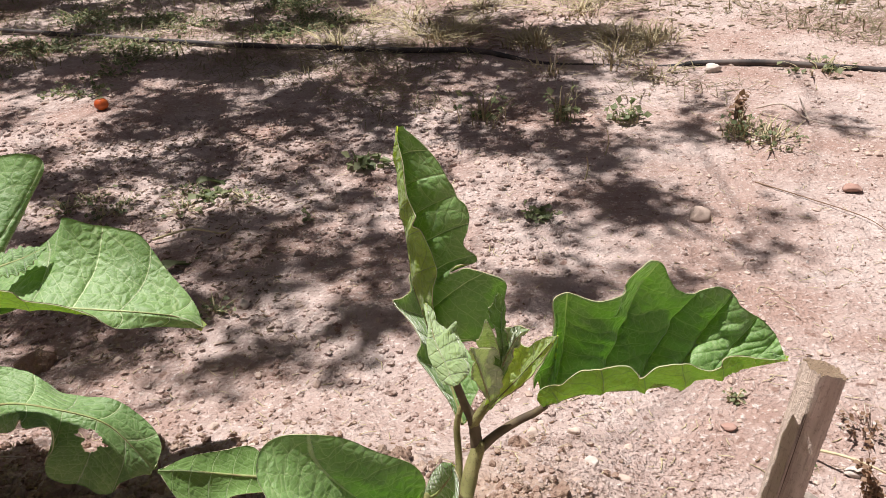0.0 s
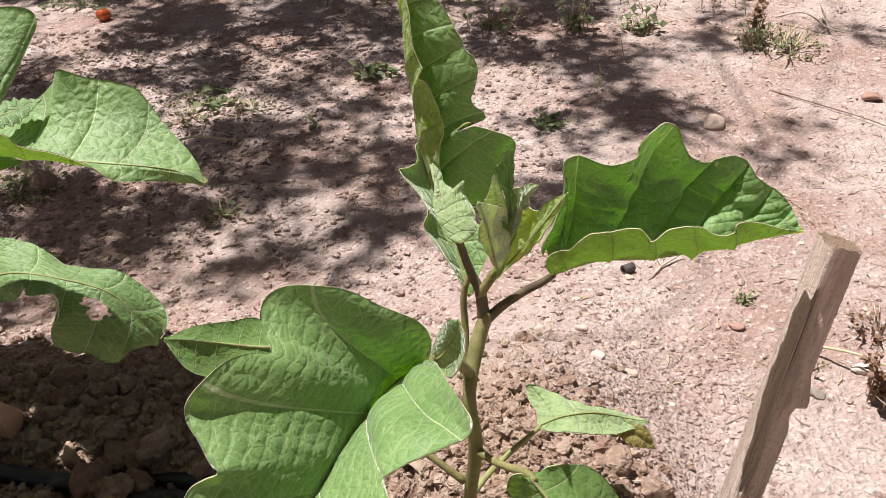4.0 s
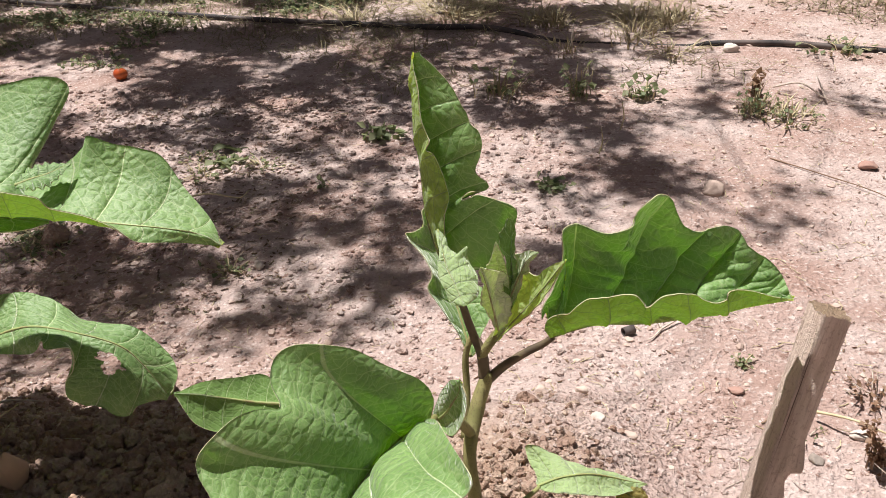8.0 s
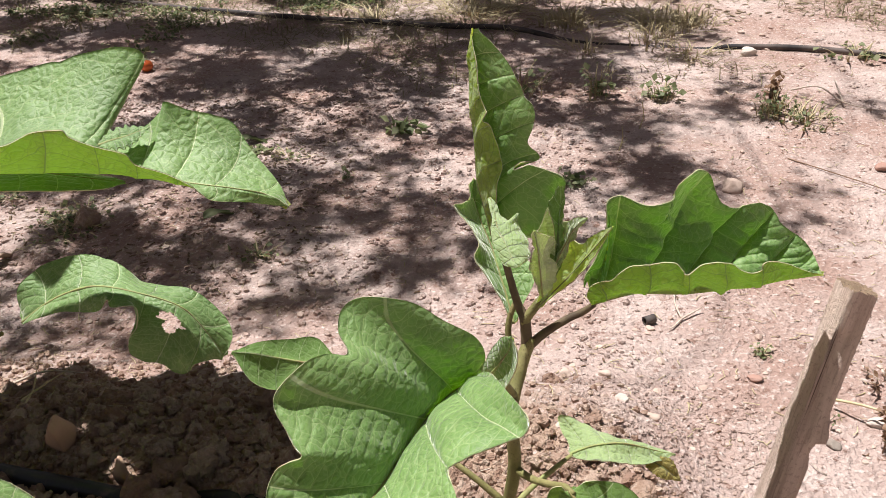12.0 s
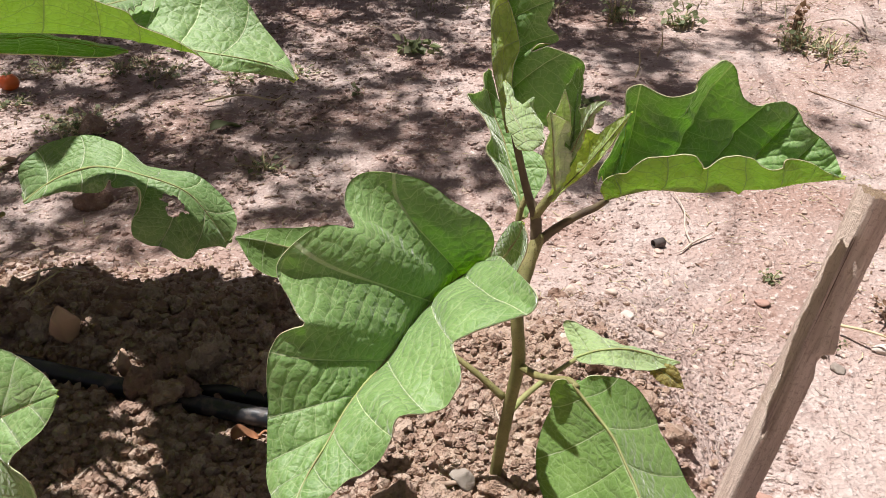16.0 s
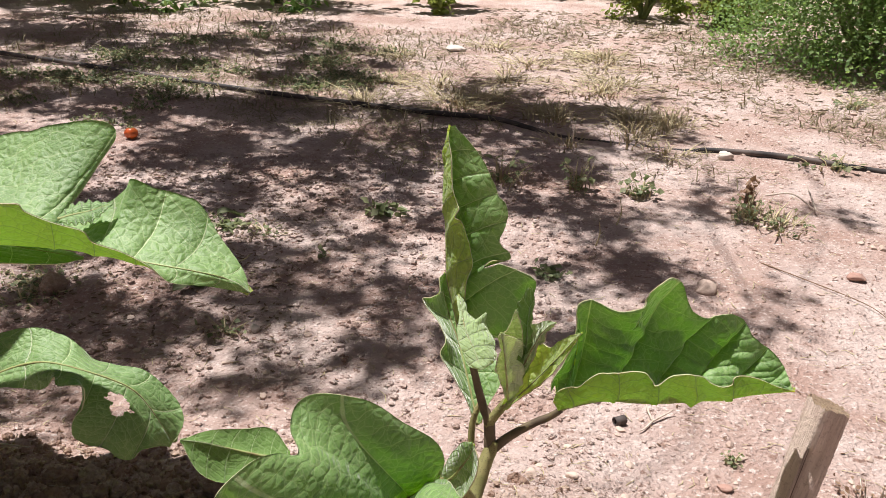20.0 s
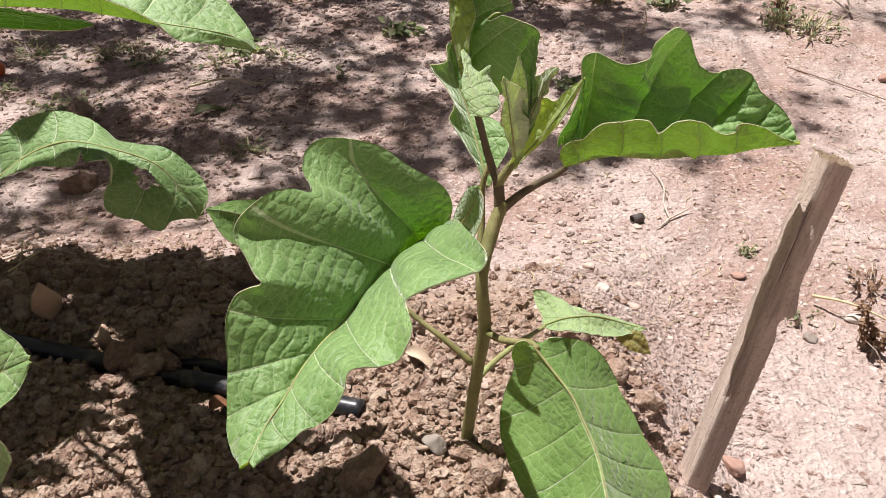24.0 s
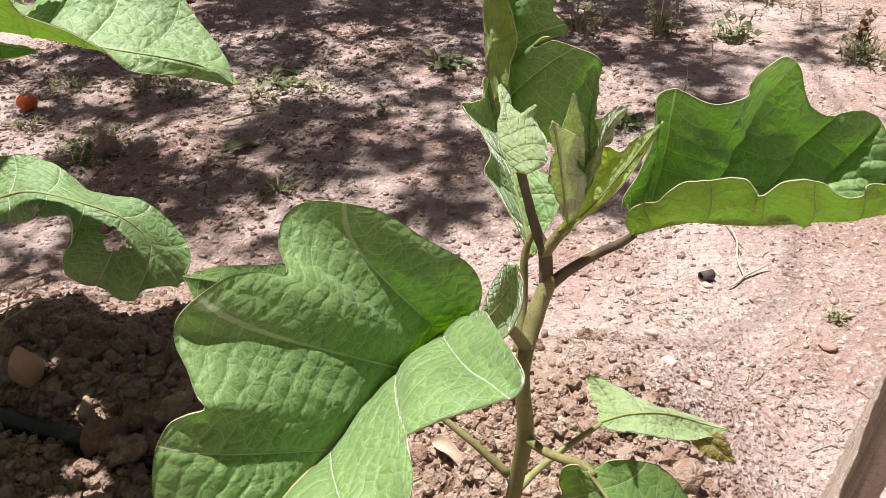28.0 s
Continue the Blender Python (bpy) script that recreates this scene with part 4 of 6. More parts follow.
leaf_spine = [(-0.0647, 0.43, 0.2679), (-0.0828, 0.43, 0.27), (-0.1014, 0.428, 0.2757), (-0.1171, 0.424, 0.283), (-0.1305, 0.421, 0.2865)]
leaf_near = [(-0.0005, 0.005, 0.0028), (0.0039, 0.015, 0.0099), (0.0057, 0.012, 0.007), (0.002, 0.008, 0.0033), (0, 0, 0)]
leaf_far = [(-0.0002, -0.005, -0.0075), (-0.0044, -0.01, -0.0066), (-0.0016, -0.013, -0.0167), (-0.0011, -0.012, -0.0135), (0, 0, 0)]
SHAPE['leftlow'] = (leaf_spine, leaf_near, leaf_far)
leaf_spine = [(0.1557, 0.455, 0.1586), (0.1642, 0.452, 0.1557), (0.1728, 0.449, 0.1514), (0.1848, 0.446, 0.1423)]
leaf_near = [(0.0008, 0.001, 0.0005), (0.002, 0.003, 0.0039), (0.0052, 0.003, 0.006), (0, 0, 0)]
leaf_far = [(-0.0008, -0.001, -0.0005), (-0.0054, -0.005, -0.0012), (-0.0041, -0.005, -0.004), (0, 0, 0)]
SHAPE['midtip'] = (leaf_spine, leaf_near, leaf_far)
leaf_spine = [(-0.1734, 0.404, 0.4406), (-0.1676, 0.409, 0.4413), (-0.16, 0.414, 0.4421), (-0.1501, 0.42, 0.4446)]
leaf_near = [(-0.0002, 0.001, 0.0009), (-0.0039, 0.007, 0.0026), (-0.0032, 0.007, 0.0027), (0, 0, 0)]
leaf_far = [(0.0008, -0.001, -0.0009), (0.0047, -0.007, -0.0018), (0.0038, -0.007, -0.0025), (0, 0, 0)]
SHAPE['nb_curl'] = (leaf_spine, leaf_near, leaf_far)

plant = thing("aubergine_plant", (0.044, 0.392, 0.088), "young aubergine plant with large lobed green leaves in dug soil", "plant", "aubergine plants")
rod(plant, "stem", [(0.043, 0.392, 0.075), (0.044, 0.392, 0.107), (0.0506, 0.393, 0.1675), (0.0555, 0.394, 0.212), (0.0531, 0.4, 0.249), (0.0584, 0.418, 0.270), (0.0665, 0.430, 0.290)],
    [0.0048, 0.0045, 0.0043, 0.0046, 0.0041, 0.0049, 0.0041], STEM, "green-brown stem dotted with dark hairs", n=60, sides=14, rough=0.03)
rod(plant, "shoot", [(0.0640, 0.428, 0.286), (0.0625, 0.433, 0.303), (0.0573, 0.437, 0.315), (0.0479, 0.437, 0.3526), (0.0445, 0.44, 0.368)], [0.0038, 0.0035, 0.0027, 0.0022, 0.0015], PETIOLE, n=36, rough=0.04)
rod(plant, "shoot", [(0.0620, 0.432, 0.300), (0.066, 0.432, 0.308), (0.0724, 0.432, 0.318), (0.078, 0.430, 0.326)], [0.0031, 0.0031, 0.0029, 0.0026], STEM, n=24, rough=0.04)
rod(plant, "petiole", [(0.0640, 0.428, 0.283), (0.076, 0.430, 0.294), (0.090, 0.429, 0.3055), (0.099, 0.428, 0.3115), (0.1056, 0.4255, 0.3188)], [0.0034, 0.0028, 0.0025, 0.0024, 0.0018], PETIOLE, "purple-brown leaf stalk")
rod(plant, "petiole", [(0.054, 0.406, 0.262), (0.0472, 0.4, 0.2771), (0.0384, 0.385, 0.2947), (0.0324, 0.366, 0.3086), (0.026, 0.357, 0.307)], [0.0034, 0.0030, 0.0027, 0.0023, 0.0016], STEM)
rod(plant, "petiole", [(0.050, 0.412, 0.252), (0.0525, 0.430, 0.272), (0.0525, 0.438, 0.296), (0.0575, 0.441, 0.313)], [0.0026, 0.0023, 0.0021, 0.0018], STEM)
rod(plant, "petiole", [(0.047, 0.394, 0.178), (0.028, 0.400, 0.194), (0.0054, 0.41, 0.2076), (-0.03, 0.425, 0.235), (-0.055, 0.43, 0.268)], [0.0028, 0.0022, 0.0020, 0.0018, 0.0016], STEM)
rod(plant, "petiole", [(0.0555, 0.394, 0.209), (0.0650, 0.381, 0.213), (0.0740, 0.366, 0.224), (0.0830, 0.350, 0.238), (0.0880, 0.343, 0.2400)], [0.0030, 0.0024, 0.0023, 0.0024, 0.0014], STEM)
rod(plant, "petiole", [(0.049, 0.394, 0.160), (0.064, 0.412, 0.164), (0.082, 0.430, 0.166), (0.102, 0.452, 0.163)], [0.0027, 0.0022, 0.0020, 0.0016], MIDRIB, "pale leaf stalk")
add_leaf(plant, "big", "broad wavy-lobed green leaf, folded along its midrib", nu=260, nv=56, quilt=0.0022, pucker=0.0012, rungs=10, belly=(0.10, 0.12), rib=0.0017, seed=1)
add_leaf(plant, "right", "lobed leaf folded up like a trough", nu=220, nv=44, quilt=0.0060, pucker=0.0036, rungs=7, belly=(-0.35, -0.30), seed=2)
add_leaf(plant, "top", "upright pointed leaf with one half rolled over", nu=200, nv=36, quilt=0.0022, pucker=0.0016, rungs=5, belly=(-0.3, 0.04), seed=3)
add_leaf(plant, "behind", "green leaf with a curled edge", nu=130, nv=28, quilt=0.0018, pucker=0.0007, rungs=5, belly=(-0.1, 0.05), seed=4)
add_leaf(plant, "young_d", "pale wavy young leaf", YOUNG_TOP, YOUNG_UNDER, nu=70, nv=14, rib=0.0006, quilt=0.0020, rungs=4, belly=(-0.2, -0.2), ruffle=0.06, wave=0.02, seed=8)
add_leaf(plant, "young_g", "pale upright young leaf", YOUNG_UNDER, YOUNG_TOP, nu=60, nv=14, rib=0.0006, quilt=0.0014, rungs=4, belly=(-0.2, -0.2), ruffle=0.04, seed=53)
add_leaf(plant, "young_c", "dark curled young leaf", LEAF_TOP, OLD_TOP, nu=80, nv=14, rib=0.0006, quilt=0.0024, rungs=4, belly=(-0.3, -0.3), ruffle=0.08, wave=0.015, seed=7)
add_leaf(plant, "young_a", "pale yellow-green young leaf", LIT_YOUNG, LIT_YOUNG, nu=90, nv=16, rib=0.0007, quilt=0.0020, rungs=5, belly=(-0.25, -0.25), ruffle=0.03, seed=5)
add_leaf(plant, "young_b", "crumpled downy young leaf", YOUNG_TOP, YOUNG_UNDER, nu=90, nv=16, rib=0.0007, quilt=0.0018, pucker=0.0007, rungs=4, belly=(0.35, 0.35), ruffle=0.07, wave=0.02, seed=6)
add_leaf(plant, "young_e", "grey-green downy young leaf hanging down", YOUNG_TOP, YOUNG_UNDER, nu=90, nv=16, rib=0.0007, quilt=0.0026, rungs=5, belly=(0.3, 0.3), ruffle=0.03, wave=0.012, seed=51)
add_leaf(plant, "small", "small leaf beside the stem", nu=60, nv=16, quilt=0.0010, rungs=4, belly=(0.1, -0.2), seed=9)
add_leaf(plant, "leftlow", "green leaf behind the broad one", LEAF_TOP, OLD_TOP, nu=110, nv=26, quilt=0.0018, pucker=0.0008, rungs=5, belly=(0.1, 0.2), seed=10)
add_leaf(plant, "lowright", "drooping smooth-edged leaf near the soil", OLD_TOP, LEAF_UNDER, nu=200, nv=40, quilt=0.0012, pucker=0.0008, rungs=6, belly=(-0.12, -0.12), rib=0.0010, seed=11)
add_leaf(plant, "midright", "withering leaf with browned tip", YOUNG_TOP, YOUNG_UNDER, nu=110, nv=20, quilt=0.0020, rungs=4, belly=(-0.2, -0.3), ruffle=0.03, wave=0.01, seed=12)
add_leaf(plant, "midtip", "yellow-brown withered leaf tip", YELLOWED, YELLOWED, nu=40, nv=10, quilt=0.0010, belly=(0.3, 0.3), ruffle=0.08, wave=0.05, seed=54)

# the next plant in the row
neighbour = thing("aubergine_plant", (-0.50, 0.56, 0.085), "aubergine plant with broad drooping leaves, one with a hole", "plant", "aubergine plants")
rod(neighbour, "stem", [(-0.50, 0.56, 0.07), (-0.497, 0.558, 0.20), (-0.49, 0.552, 0.32), (-0.47, 0.54, 0.42)], [0.007, 0.006, 0.005, 0.004], STEM, "green-brown stem dotted with dark hairs", n=40, sides=12, rough=0.03)
add_leaf(neighbour, "nb_big", "broad leaf folded up like a trough, lit from behind", nu=220, nv=46, quilt=0.0022, pucker=0.0007, rungs=7, belly=(-0.25, -0.25), seed=13)
add_leaf(neighbour, "nb_curl", "small curled lobe of the broad leaf", nu=50, nv=12, quilt=0.0012, belly=(0.3, 0.3), ruffle=0.14, wave=0.05, seed=55)
add_leaf(neighbour, "nb_low", "leaf below the broad one", nu=90, nv=20, quilt=0.0020, belly=(0.1, 0.1), seed=14)
add_leaf(neighbour, "nb_droop", "drooping older leaf with an eaten hole", LEAF_TOP, OLD_TOP, nu=200, nv=40, quilt=0.0024, pucker=0.0005, belly=(-0.1, 0.15), ruffle=0.02, wave=0.01, hole=(0.70, 0.26, 0.045, 0.22), seed=15)
add_leaf(neighbour, "nb_corner", "green leaf low over the soil", nu=110, nv=26, quilt=0.0026, pucker=0.0006, belly=(0.1, 0.1), seed=16)

# ---------- the stake ----------
def stake():
    st = thing("wooden_stake", (0.231, 0.420, 0.015), "weathered split wooden stake leaning over, sawn top", "stake")
    base, top = Vector((0.2135, 0.3995, -0.02)), Vector((0.2845, 0.4605, 0.3065))
    axis = (top - base).normalized()
    side = Vector((0.25, 1, 0)).cross(axis).normalized()
    ahead = axis.cross(side)
    corners = [(-0.0122, 0.0050), (-0.0050, -0.0108), (0.0124, -0.0074), (0.0106, 0.0105), (-0.004, 0.0130)]
    ring = []
    for k, c in enumerate(corners):
        d = corners[(k + 1) % 5]
        ring += [(c[0] + (d[0] - c[0]) * f, c[1] + (d[1] - c[1]) * f) for f in (0.0, 0.07, 0.25, 0.5, 0.75, 0.93)]
    n, rng = len(ring), np.random.default_rng(4)
    levels, verts, uvs = 130, [], []
    flutes = rng.uniform(-1, 1, n)
    for k in range(levels):
        s = k / (levels - 1)
        h = (top - base).length * s
        wide = 1.03 - 0.04 * math.sin(3.1 * s)
        for j, (cx, cy) in enumerate(ring):
            corner = 1.0 if j % 6 else 0.95
            right = max(0.0, cx / 0.0145) ** 2
            knot = right * ((0.42 + 0.08 * math.sin(j * 2.1)) * min(1.0, max(0.0, (0.735 - s) / 0.05)) if s > 0.66 else -0.30 * math.exp(-(((s - 0.635) / 0.022) ** 2)))
            dent = -0.34 * (j in (6, 7, 8)) * (min(1.0, max(0.0, (s - 0.60) / 0.12)) if s < 0.91 else 0.0)
            dent -= 0.20 * (j in (6, 7)) * (0.44 < s < 0.60) + 0.10 * math.exp(-(((s - 0.93) / 0.03) ** 2)) * (j in (4, 5))
            wave = 0.02 * math.sin(7 * s + j * 0.35) + 0.02 * flutes[j] + 0.012 * rng.uniform(-1, 1)
            f = wide * corner * (1 + knot + dent + wave)
            q = base + axis * h + side * cx * f + ahead * cy * f
            if k == levels - 1:
                q += axis * (0.0016 * flutes[j] - 0.10 * cx)
            verts.append(q - st.location)
            uvs.append((j / n * 0.09, h))
    faces = [(k * n + j, k * n + (j + 1) % n, (k + 1) * n + (j + 1) % n, (k + 1) * n + j) for k in range(levels - 1) for j in range(n)]
    me = mesh_of("shaft", verts, faces, WOOD)
    lay = me.uv_layers.new(name="grain")
    for lp in me.loops:
        lay.data[lp.index].uv = uvs[lp.vertex_index]
    part("shaft", me, st)
    rim = verts[-n:]
    mid = sum(rim, Vector()) / n
    tv, tf = [v.copy() for v in rim], []
    for scale in (0.85, 0.6, 0.35, 0.12):
        tv += [mid + (v - mid) * scale + axis * (0.0012 * rng.uniform(-1, 1) + 0.0012 * (1 - scale)) for v in rim]
    for r in range(4):
        tf += [(r * n + j, r * n + (j + 1) % n, (r + 1) * n + (j + 1) % n, (r + 1) * n + j) for j in range(n)]
    tf.append(tuple(range(4 * n, 5 * n)))
    me = mesh_of("sawn_end", tv, tf, CUT_WOOD)
    lay = me.uv_layers.new(name="grain")
    for lp in me.loops:
        v = me.vertices[lp.vertex_index].co
        lay.data[lp.index].uv = (v.x * 8, v.y * 8)
    part("sawn_end", me, st, "rough sawn end, light brown")
    # splinters of the sawn edge
    vv, ff = [], []
    for k in range(46):
        p = mid + (rim[rng.integers(n)] - mid) * rng.uniform(0.3, 1.02)
        w = Vector(rng.normal(size=3) * 0.0022)
        up = axis * rng.uniform(0.001, 0.003)
        b = len(vv)
        vv += [p, p + w * 0.25 + axis * 0.0003, p + w + up]
        ff.append((b, b + 1, b + 2))
    tagged(part("splintered_edge", mesh_of("splintered_edge", vv, ff, STRAW), st), kind="stuff")


stake()

# ---------- drip pipes ----------
def hose(name, points, radius, label, n=80, ends=True, skin=None):
    at = Vector(points[0])
    ob = thing(name, at, label, "pipe", "drip pipes")
    part("pipe", tube([np.array(q) - np.array(at) for q in points], [radius], "pipe", skin or PIPE, n, 14), ob)
    return ob


def bed_line(xs, shift, lift):
    return [(x, float(PIPE_LINE(x)) + shift, lift + 0.006 * float(ramp(x, -0.2, -0.06))) for x in xs]


hose("drip_pipe", bed_line((-0.75, -0.55, -0.38, -0.26, -0.17, -0.10, -0.040), 0.0, 0.094), 0.0080, "black plastic drip pipe half buried in soil")
REAR = [(x, y, z - 0.018 * (1 - float(ramp(x, -0.26, -0.16)))) for x, y, z in bed_line((-0.75, -0.55, -0.38, -0.28, -0.22, -0.18, -0.11, -0.056), 0.0235, 0.091)]
hose("drip_pipe", REAR, 0.0072, "black plastic drip pipe half buried in soil")
FAR = [(-3.2, 3.25, 0.03), (-2.4, 3.1, 0.02), (-1.69, 2.94, 0.016), (-0.73, 2.545, 0.014), (-0.27, 2.394, 0.012), (-0.06, 2.324, 0.013), (0.14, 2.29, 0.009), (0.31, 2.166, -0.002), (0.46, 2.12, -0.004), (0.62, 2.085, -0.006), (0.70, 2.066, 0.006), (0.867, 2.023, 0.011), (1.04, 1.948, 0.009), (1.2, 1.90, 0.004), (1.6, 1.80, -0.01)]
hose("drip_pipe", [(x, y, z - 0.003) for x, y, z in FAR], 0.0080, "dusty black drip pipe lying across the ground", 160, skin=DUSTY_PIPE)

# ---------- stones that stand out ----------
def stone(x, y, size, material, label, squash=0.7, seed=0, lift=0.0, category="stone", name="stone", detail=3, jag=0.2, cuts=5):
    rng = np.random.default_rng(seed)
    v, f = lump(size, rng, squash, jag, detail, cuts=cuts)
    me = mesh_of(name, v, f, material)
    me.polygons.foreach_set("use_smooth", [detail > 2] * len(me.polygons))
    ob = new(name, me)
    ob.location = on_ground(x, y, size * squash * 0.45 + lift)
    return tagged(ob, label, category, "loose stones")


stone(-0.341, 0.524, 0.0170, TAN_STONE, "blocky tan stone standing on the dug soil", 1.35, 11, 0.014, jag=0.08, cuts=14)
stone(-0.281, 0.498, 0.0110, TAN_STONE, "small tan stone beside the pipe", 1.5, 12, 0.004, jag=0.1, cuts=12)
# the darker grey stands in for shade on this stone
stone(0.019, 0.386, 0.0125, GREY_STONE, "stone at the foot of the stem, coloured grey as if shaded", 1.1, 13, 0.004, jag=0.1, cuts=9)
stone(0.275, 0.452, 0.0125, RED_STONE, "reddish stone behind the stake", 0.7, 14)
stone(0.059, 0.454, 0.0065, STONE, "small pale stone by the stem", 0.6, 15)
stone(0.129, 0.711, 0.0080, STONE, "rounded pale pebble on dusty ground", 0.7, 16)
stone(0.175, 0.719, 0.0070, STONE, "rounded pale pebble on dusty ground", 0.6, 17)
stone(0.181, 0.647, 0.0085, PALE_STONE, "flat whitish pebble on dusty ground", 0.45, 18)
stone(0.212, 0.640, 0.0080, STONE, "rounded pale pebble on dusty ground", 0.5, 19)
stone(0.719, 2.004, 0.020, PALE_STONE, "white stone beside the far pipe", 0.7, 20)
stone(0.750, 1.306, 0.0165, RED_STONE, "dark reddish stone on dusty ground", 0.7, 21)
stone(0.461, 1.237, 0.019, STONE, "rounded brownish stone on dusty ground", 0.75, 22)
stone(-0.258, 1.037, 0.0110, PALE_STONE, "pale round pebble on dusty ground", 0.8, 23)
stone(0.352, 0.739, 0.0090, RED_STONE, "small reddish brown stone on dusty ground", 0.5, 24)
stone(0.0, 3.40, 0.055, PALE_STONE, "flat white stone among dry grass", 0.22, 25)
stone(0.062, 0.356, 0.0150, CLOD, "pale clod of dry earth", 0.8, 26, 0.002, jag=0.4)
stone(-0.030, 0.352, 0.020, CLOD, "rough clod of dry brown earth", 0.8, 27, jag=0.4)
stone(-0.236, 0.500, 0.020, CLOD, "clod of dry earth beside the pipe", 0.9, 28, jag=0.4)
stone(-0.256, 0.478, 0.014, CLOD, "clod of dry earth on the pipe", 0.9, 29, 0.008)
stone(-0.246, 0.466, 0.017, CLOD, "clod of dry earth lying over the pipe", 0.9, 61, 0.010, jag=0.4)
stone(-0.226, 0.458, 0.014, CLOD, "clod of dry earth lying over the pipe", 0.9, 62, 0.012, jag=0.4)
stone(-0.213, 0.468, 0.015, CLOD, "clod of dry earth lying over the pipe", 0.9, 63, 0.008, jag=0.4)
stone(-0.205, 0.497, 0.016, CLOD, "clod of dry earth beside the pipe", 0.9, 30, jag=0.4)
stone(0.40, 0.63, 0.0085, GREY_STONE, "small grey stone among low weeds", 0.7, 31)
stone(0.455, 0.66, 0.0115, PALE_STONE, "flat whitish stone among low weeds", 0.4, 32)
stone(0.195, 0.470, 0.015, CLOD, "rough clod of dry brown earth", 0.8, 33)
stone(0.165, 0.480, 0.016, CLOD, "rough clod of dry brown earth", 0.8, 34)
stone(-0.62, 1.15, 0.03, CLOD, "rough clod of dry brown earth", 0.6, 35)
stone(-0.52, 0.93, 0.026, CLOD, "rough clod of dry brown earth", 0.6, 36)

# ---------- unseen tree beyond the view, added to shade the ground ---
def shade_tree():
    rng = np.random.default_rng(9)
    root = Vector((-4.3, 4.9, 0.0))
    tree = thing("unseen_tree", root, "unseen leafy tree added to shade the ground", "tree")
    part("trunk", tube([(0, 0, -0.1), (0.05, -0.05, 0.7), (0.2, -0.1, 1.5), (0.5, -0.25, 2.2)], [0.13, 0.10, 0.085, 0.06], "trunk", BARK, 30, 12, 0.04), tree)
    hub = Vector((-0.7, 2.1, 0)) - SUN_WAY * (2.4 / -SUN_WAY.z) - root
    part("bough", tube([(0.45, -0.22, 2.1), hub * 0.5 + Vector((0, 0, 1.4)), hub], [0.045, 0.02, 0.007], "bough", BARK, 30, 10), tree)
    verts, faces = [], []
    more = [(rng.uniform(-2.3, -0.1), rng.uniform(1.25, 3.3), rng.uniform(0.05, 0.17), rng.uniform(0.04, 0.10), rng.uniform(0.6, 1)) for _ in range(50)]
    more += [(rng.uniform(-2.9, -0.7), rng.uniform(3.3, 4.6), 0.3, 0.2, 0.8) for _ in range(14)]
    more += [(0.25, 2.15, 0.15, 0.06, 0.9), (0.45, 2.05, 0.12, 0.05, 0.9), (0.10, 2.30, 0.10, 0.05, 0.8), (0.62, 1.76, 0.09, 0.02, 0.8), (0.35, 1.95, 0.10, 0.05, 0.8)]
    more += [(0.14, 1.08, 0.10, 0.05, 1), (0.27, 1.05, 0.09, 0.032, 1), (0.39, 1.05, 0.06, 0.012, 0.8), (0.13, 1.0, 0.04, 0.02, 0.8), (0.43, 1.12, 0.03, 0.011, 0.8), (0.51, 1.14, 0.03, 0.011, 0.8)]
    more += [(-0.62, 0.80, 0.10, 0.06, 0.9), (-0.50, 0.86, 0.07, 0.04, 0.7), (-0.72, 0.92, 0.12, 0.05, 0.8), (-0.40, 0.80, 0.05, 0.03, 0.6), (-0.55, 0.72, 0.14, 0.045, 0.9), (-0.62, 0.97, 0.15, 0.07, 0.9), (-0.38, 0.96, 0.08, 0.05, 0.9), (-0.30, 0.87, 0.05, 0.035, 0.7), (-0.45, 1.05, 0.10, 0.05, 0.9), (-0.62, 1.15, 0.12, 0.05, 1), (-0.45, 1.22, 0.10, 0.05, 1), (-0.75, 1.30, 0.14, 0.06, 1), (-0.55, 1.38, 0.12, 0.06, 1), (-0.80, 1.48, 0.14, 0.06, 0.9), (-0.34, 1.30, 0.07, 0.04, 0.9), (-0.62, 1.55, 0.10, 0.05, 0.9)]
    for limb, high in zip(BOUGHS + [more[k::4] for k in range(4)], (2.2, 2.5, 2.0, 2.8, 2.4, 2.1, 2.3, 2.6, 2.5, 2.2, 2.7, 2.4, 2.3)):
        tips = []
        for x, y, rx, ry, share in limb:
            # each leaf clump hangs up-sun of a ground spot to be shaded
            c = Vector((x, y, 0)) - SUN_WAY * (high / -SUN_WAY.z)
            tips.append(c - root)
            count = int(30000 * rx * ry * share) + 6
            sprays = [(math.sqrt(rng.uniform()), rng.uniform(0, 6.28)) for _ in range(max(3, int(620 * rx * ry)))]
            for k in range(count):
                r, a = sprays[k % len(sprays)]
                p = c + Vector((rx * r * math.cos(a) + rng.normal() * 0.030, ry * r * math.sin(a) + rng.normal() * 0.030, 0))
                p -= SUN_WAY * rng.uniform(-0.22, 0.22)
                d = Vector(rng.normal(size=3)).normalized()
                w = d.cross(Vector(rng.normal(size=3))).normalized()
                l = rng.uniform(0.028, 0.05)
                b = len(verts)
                verts += [p - root, p - root + d * l * 0.5 + w * l * 0.27, p - root + d * l, p - root + d * l * 0.5 - w * l * 0.27]
                faces.append((b, b + 1, b + 2, b + 3))
        tips.sort(key=lambda q: (q - hub).length)
        way = [hub] + tips[:: max(1, len(tips) // 4)]
        part("limb", tube(way, [0.003, 0.003, 0.002, 0.002], "limb", BARK, 40, 8), tree)
        tv, tf, nn = [], [], 0
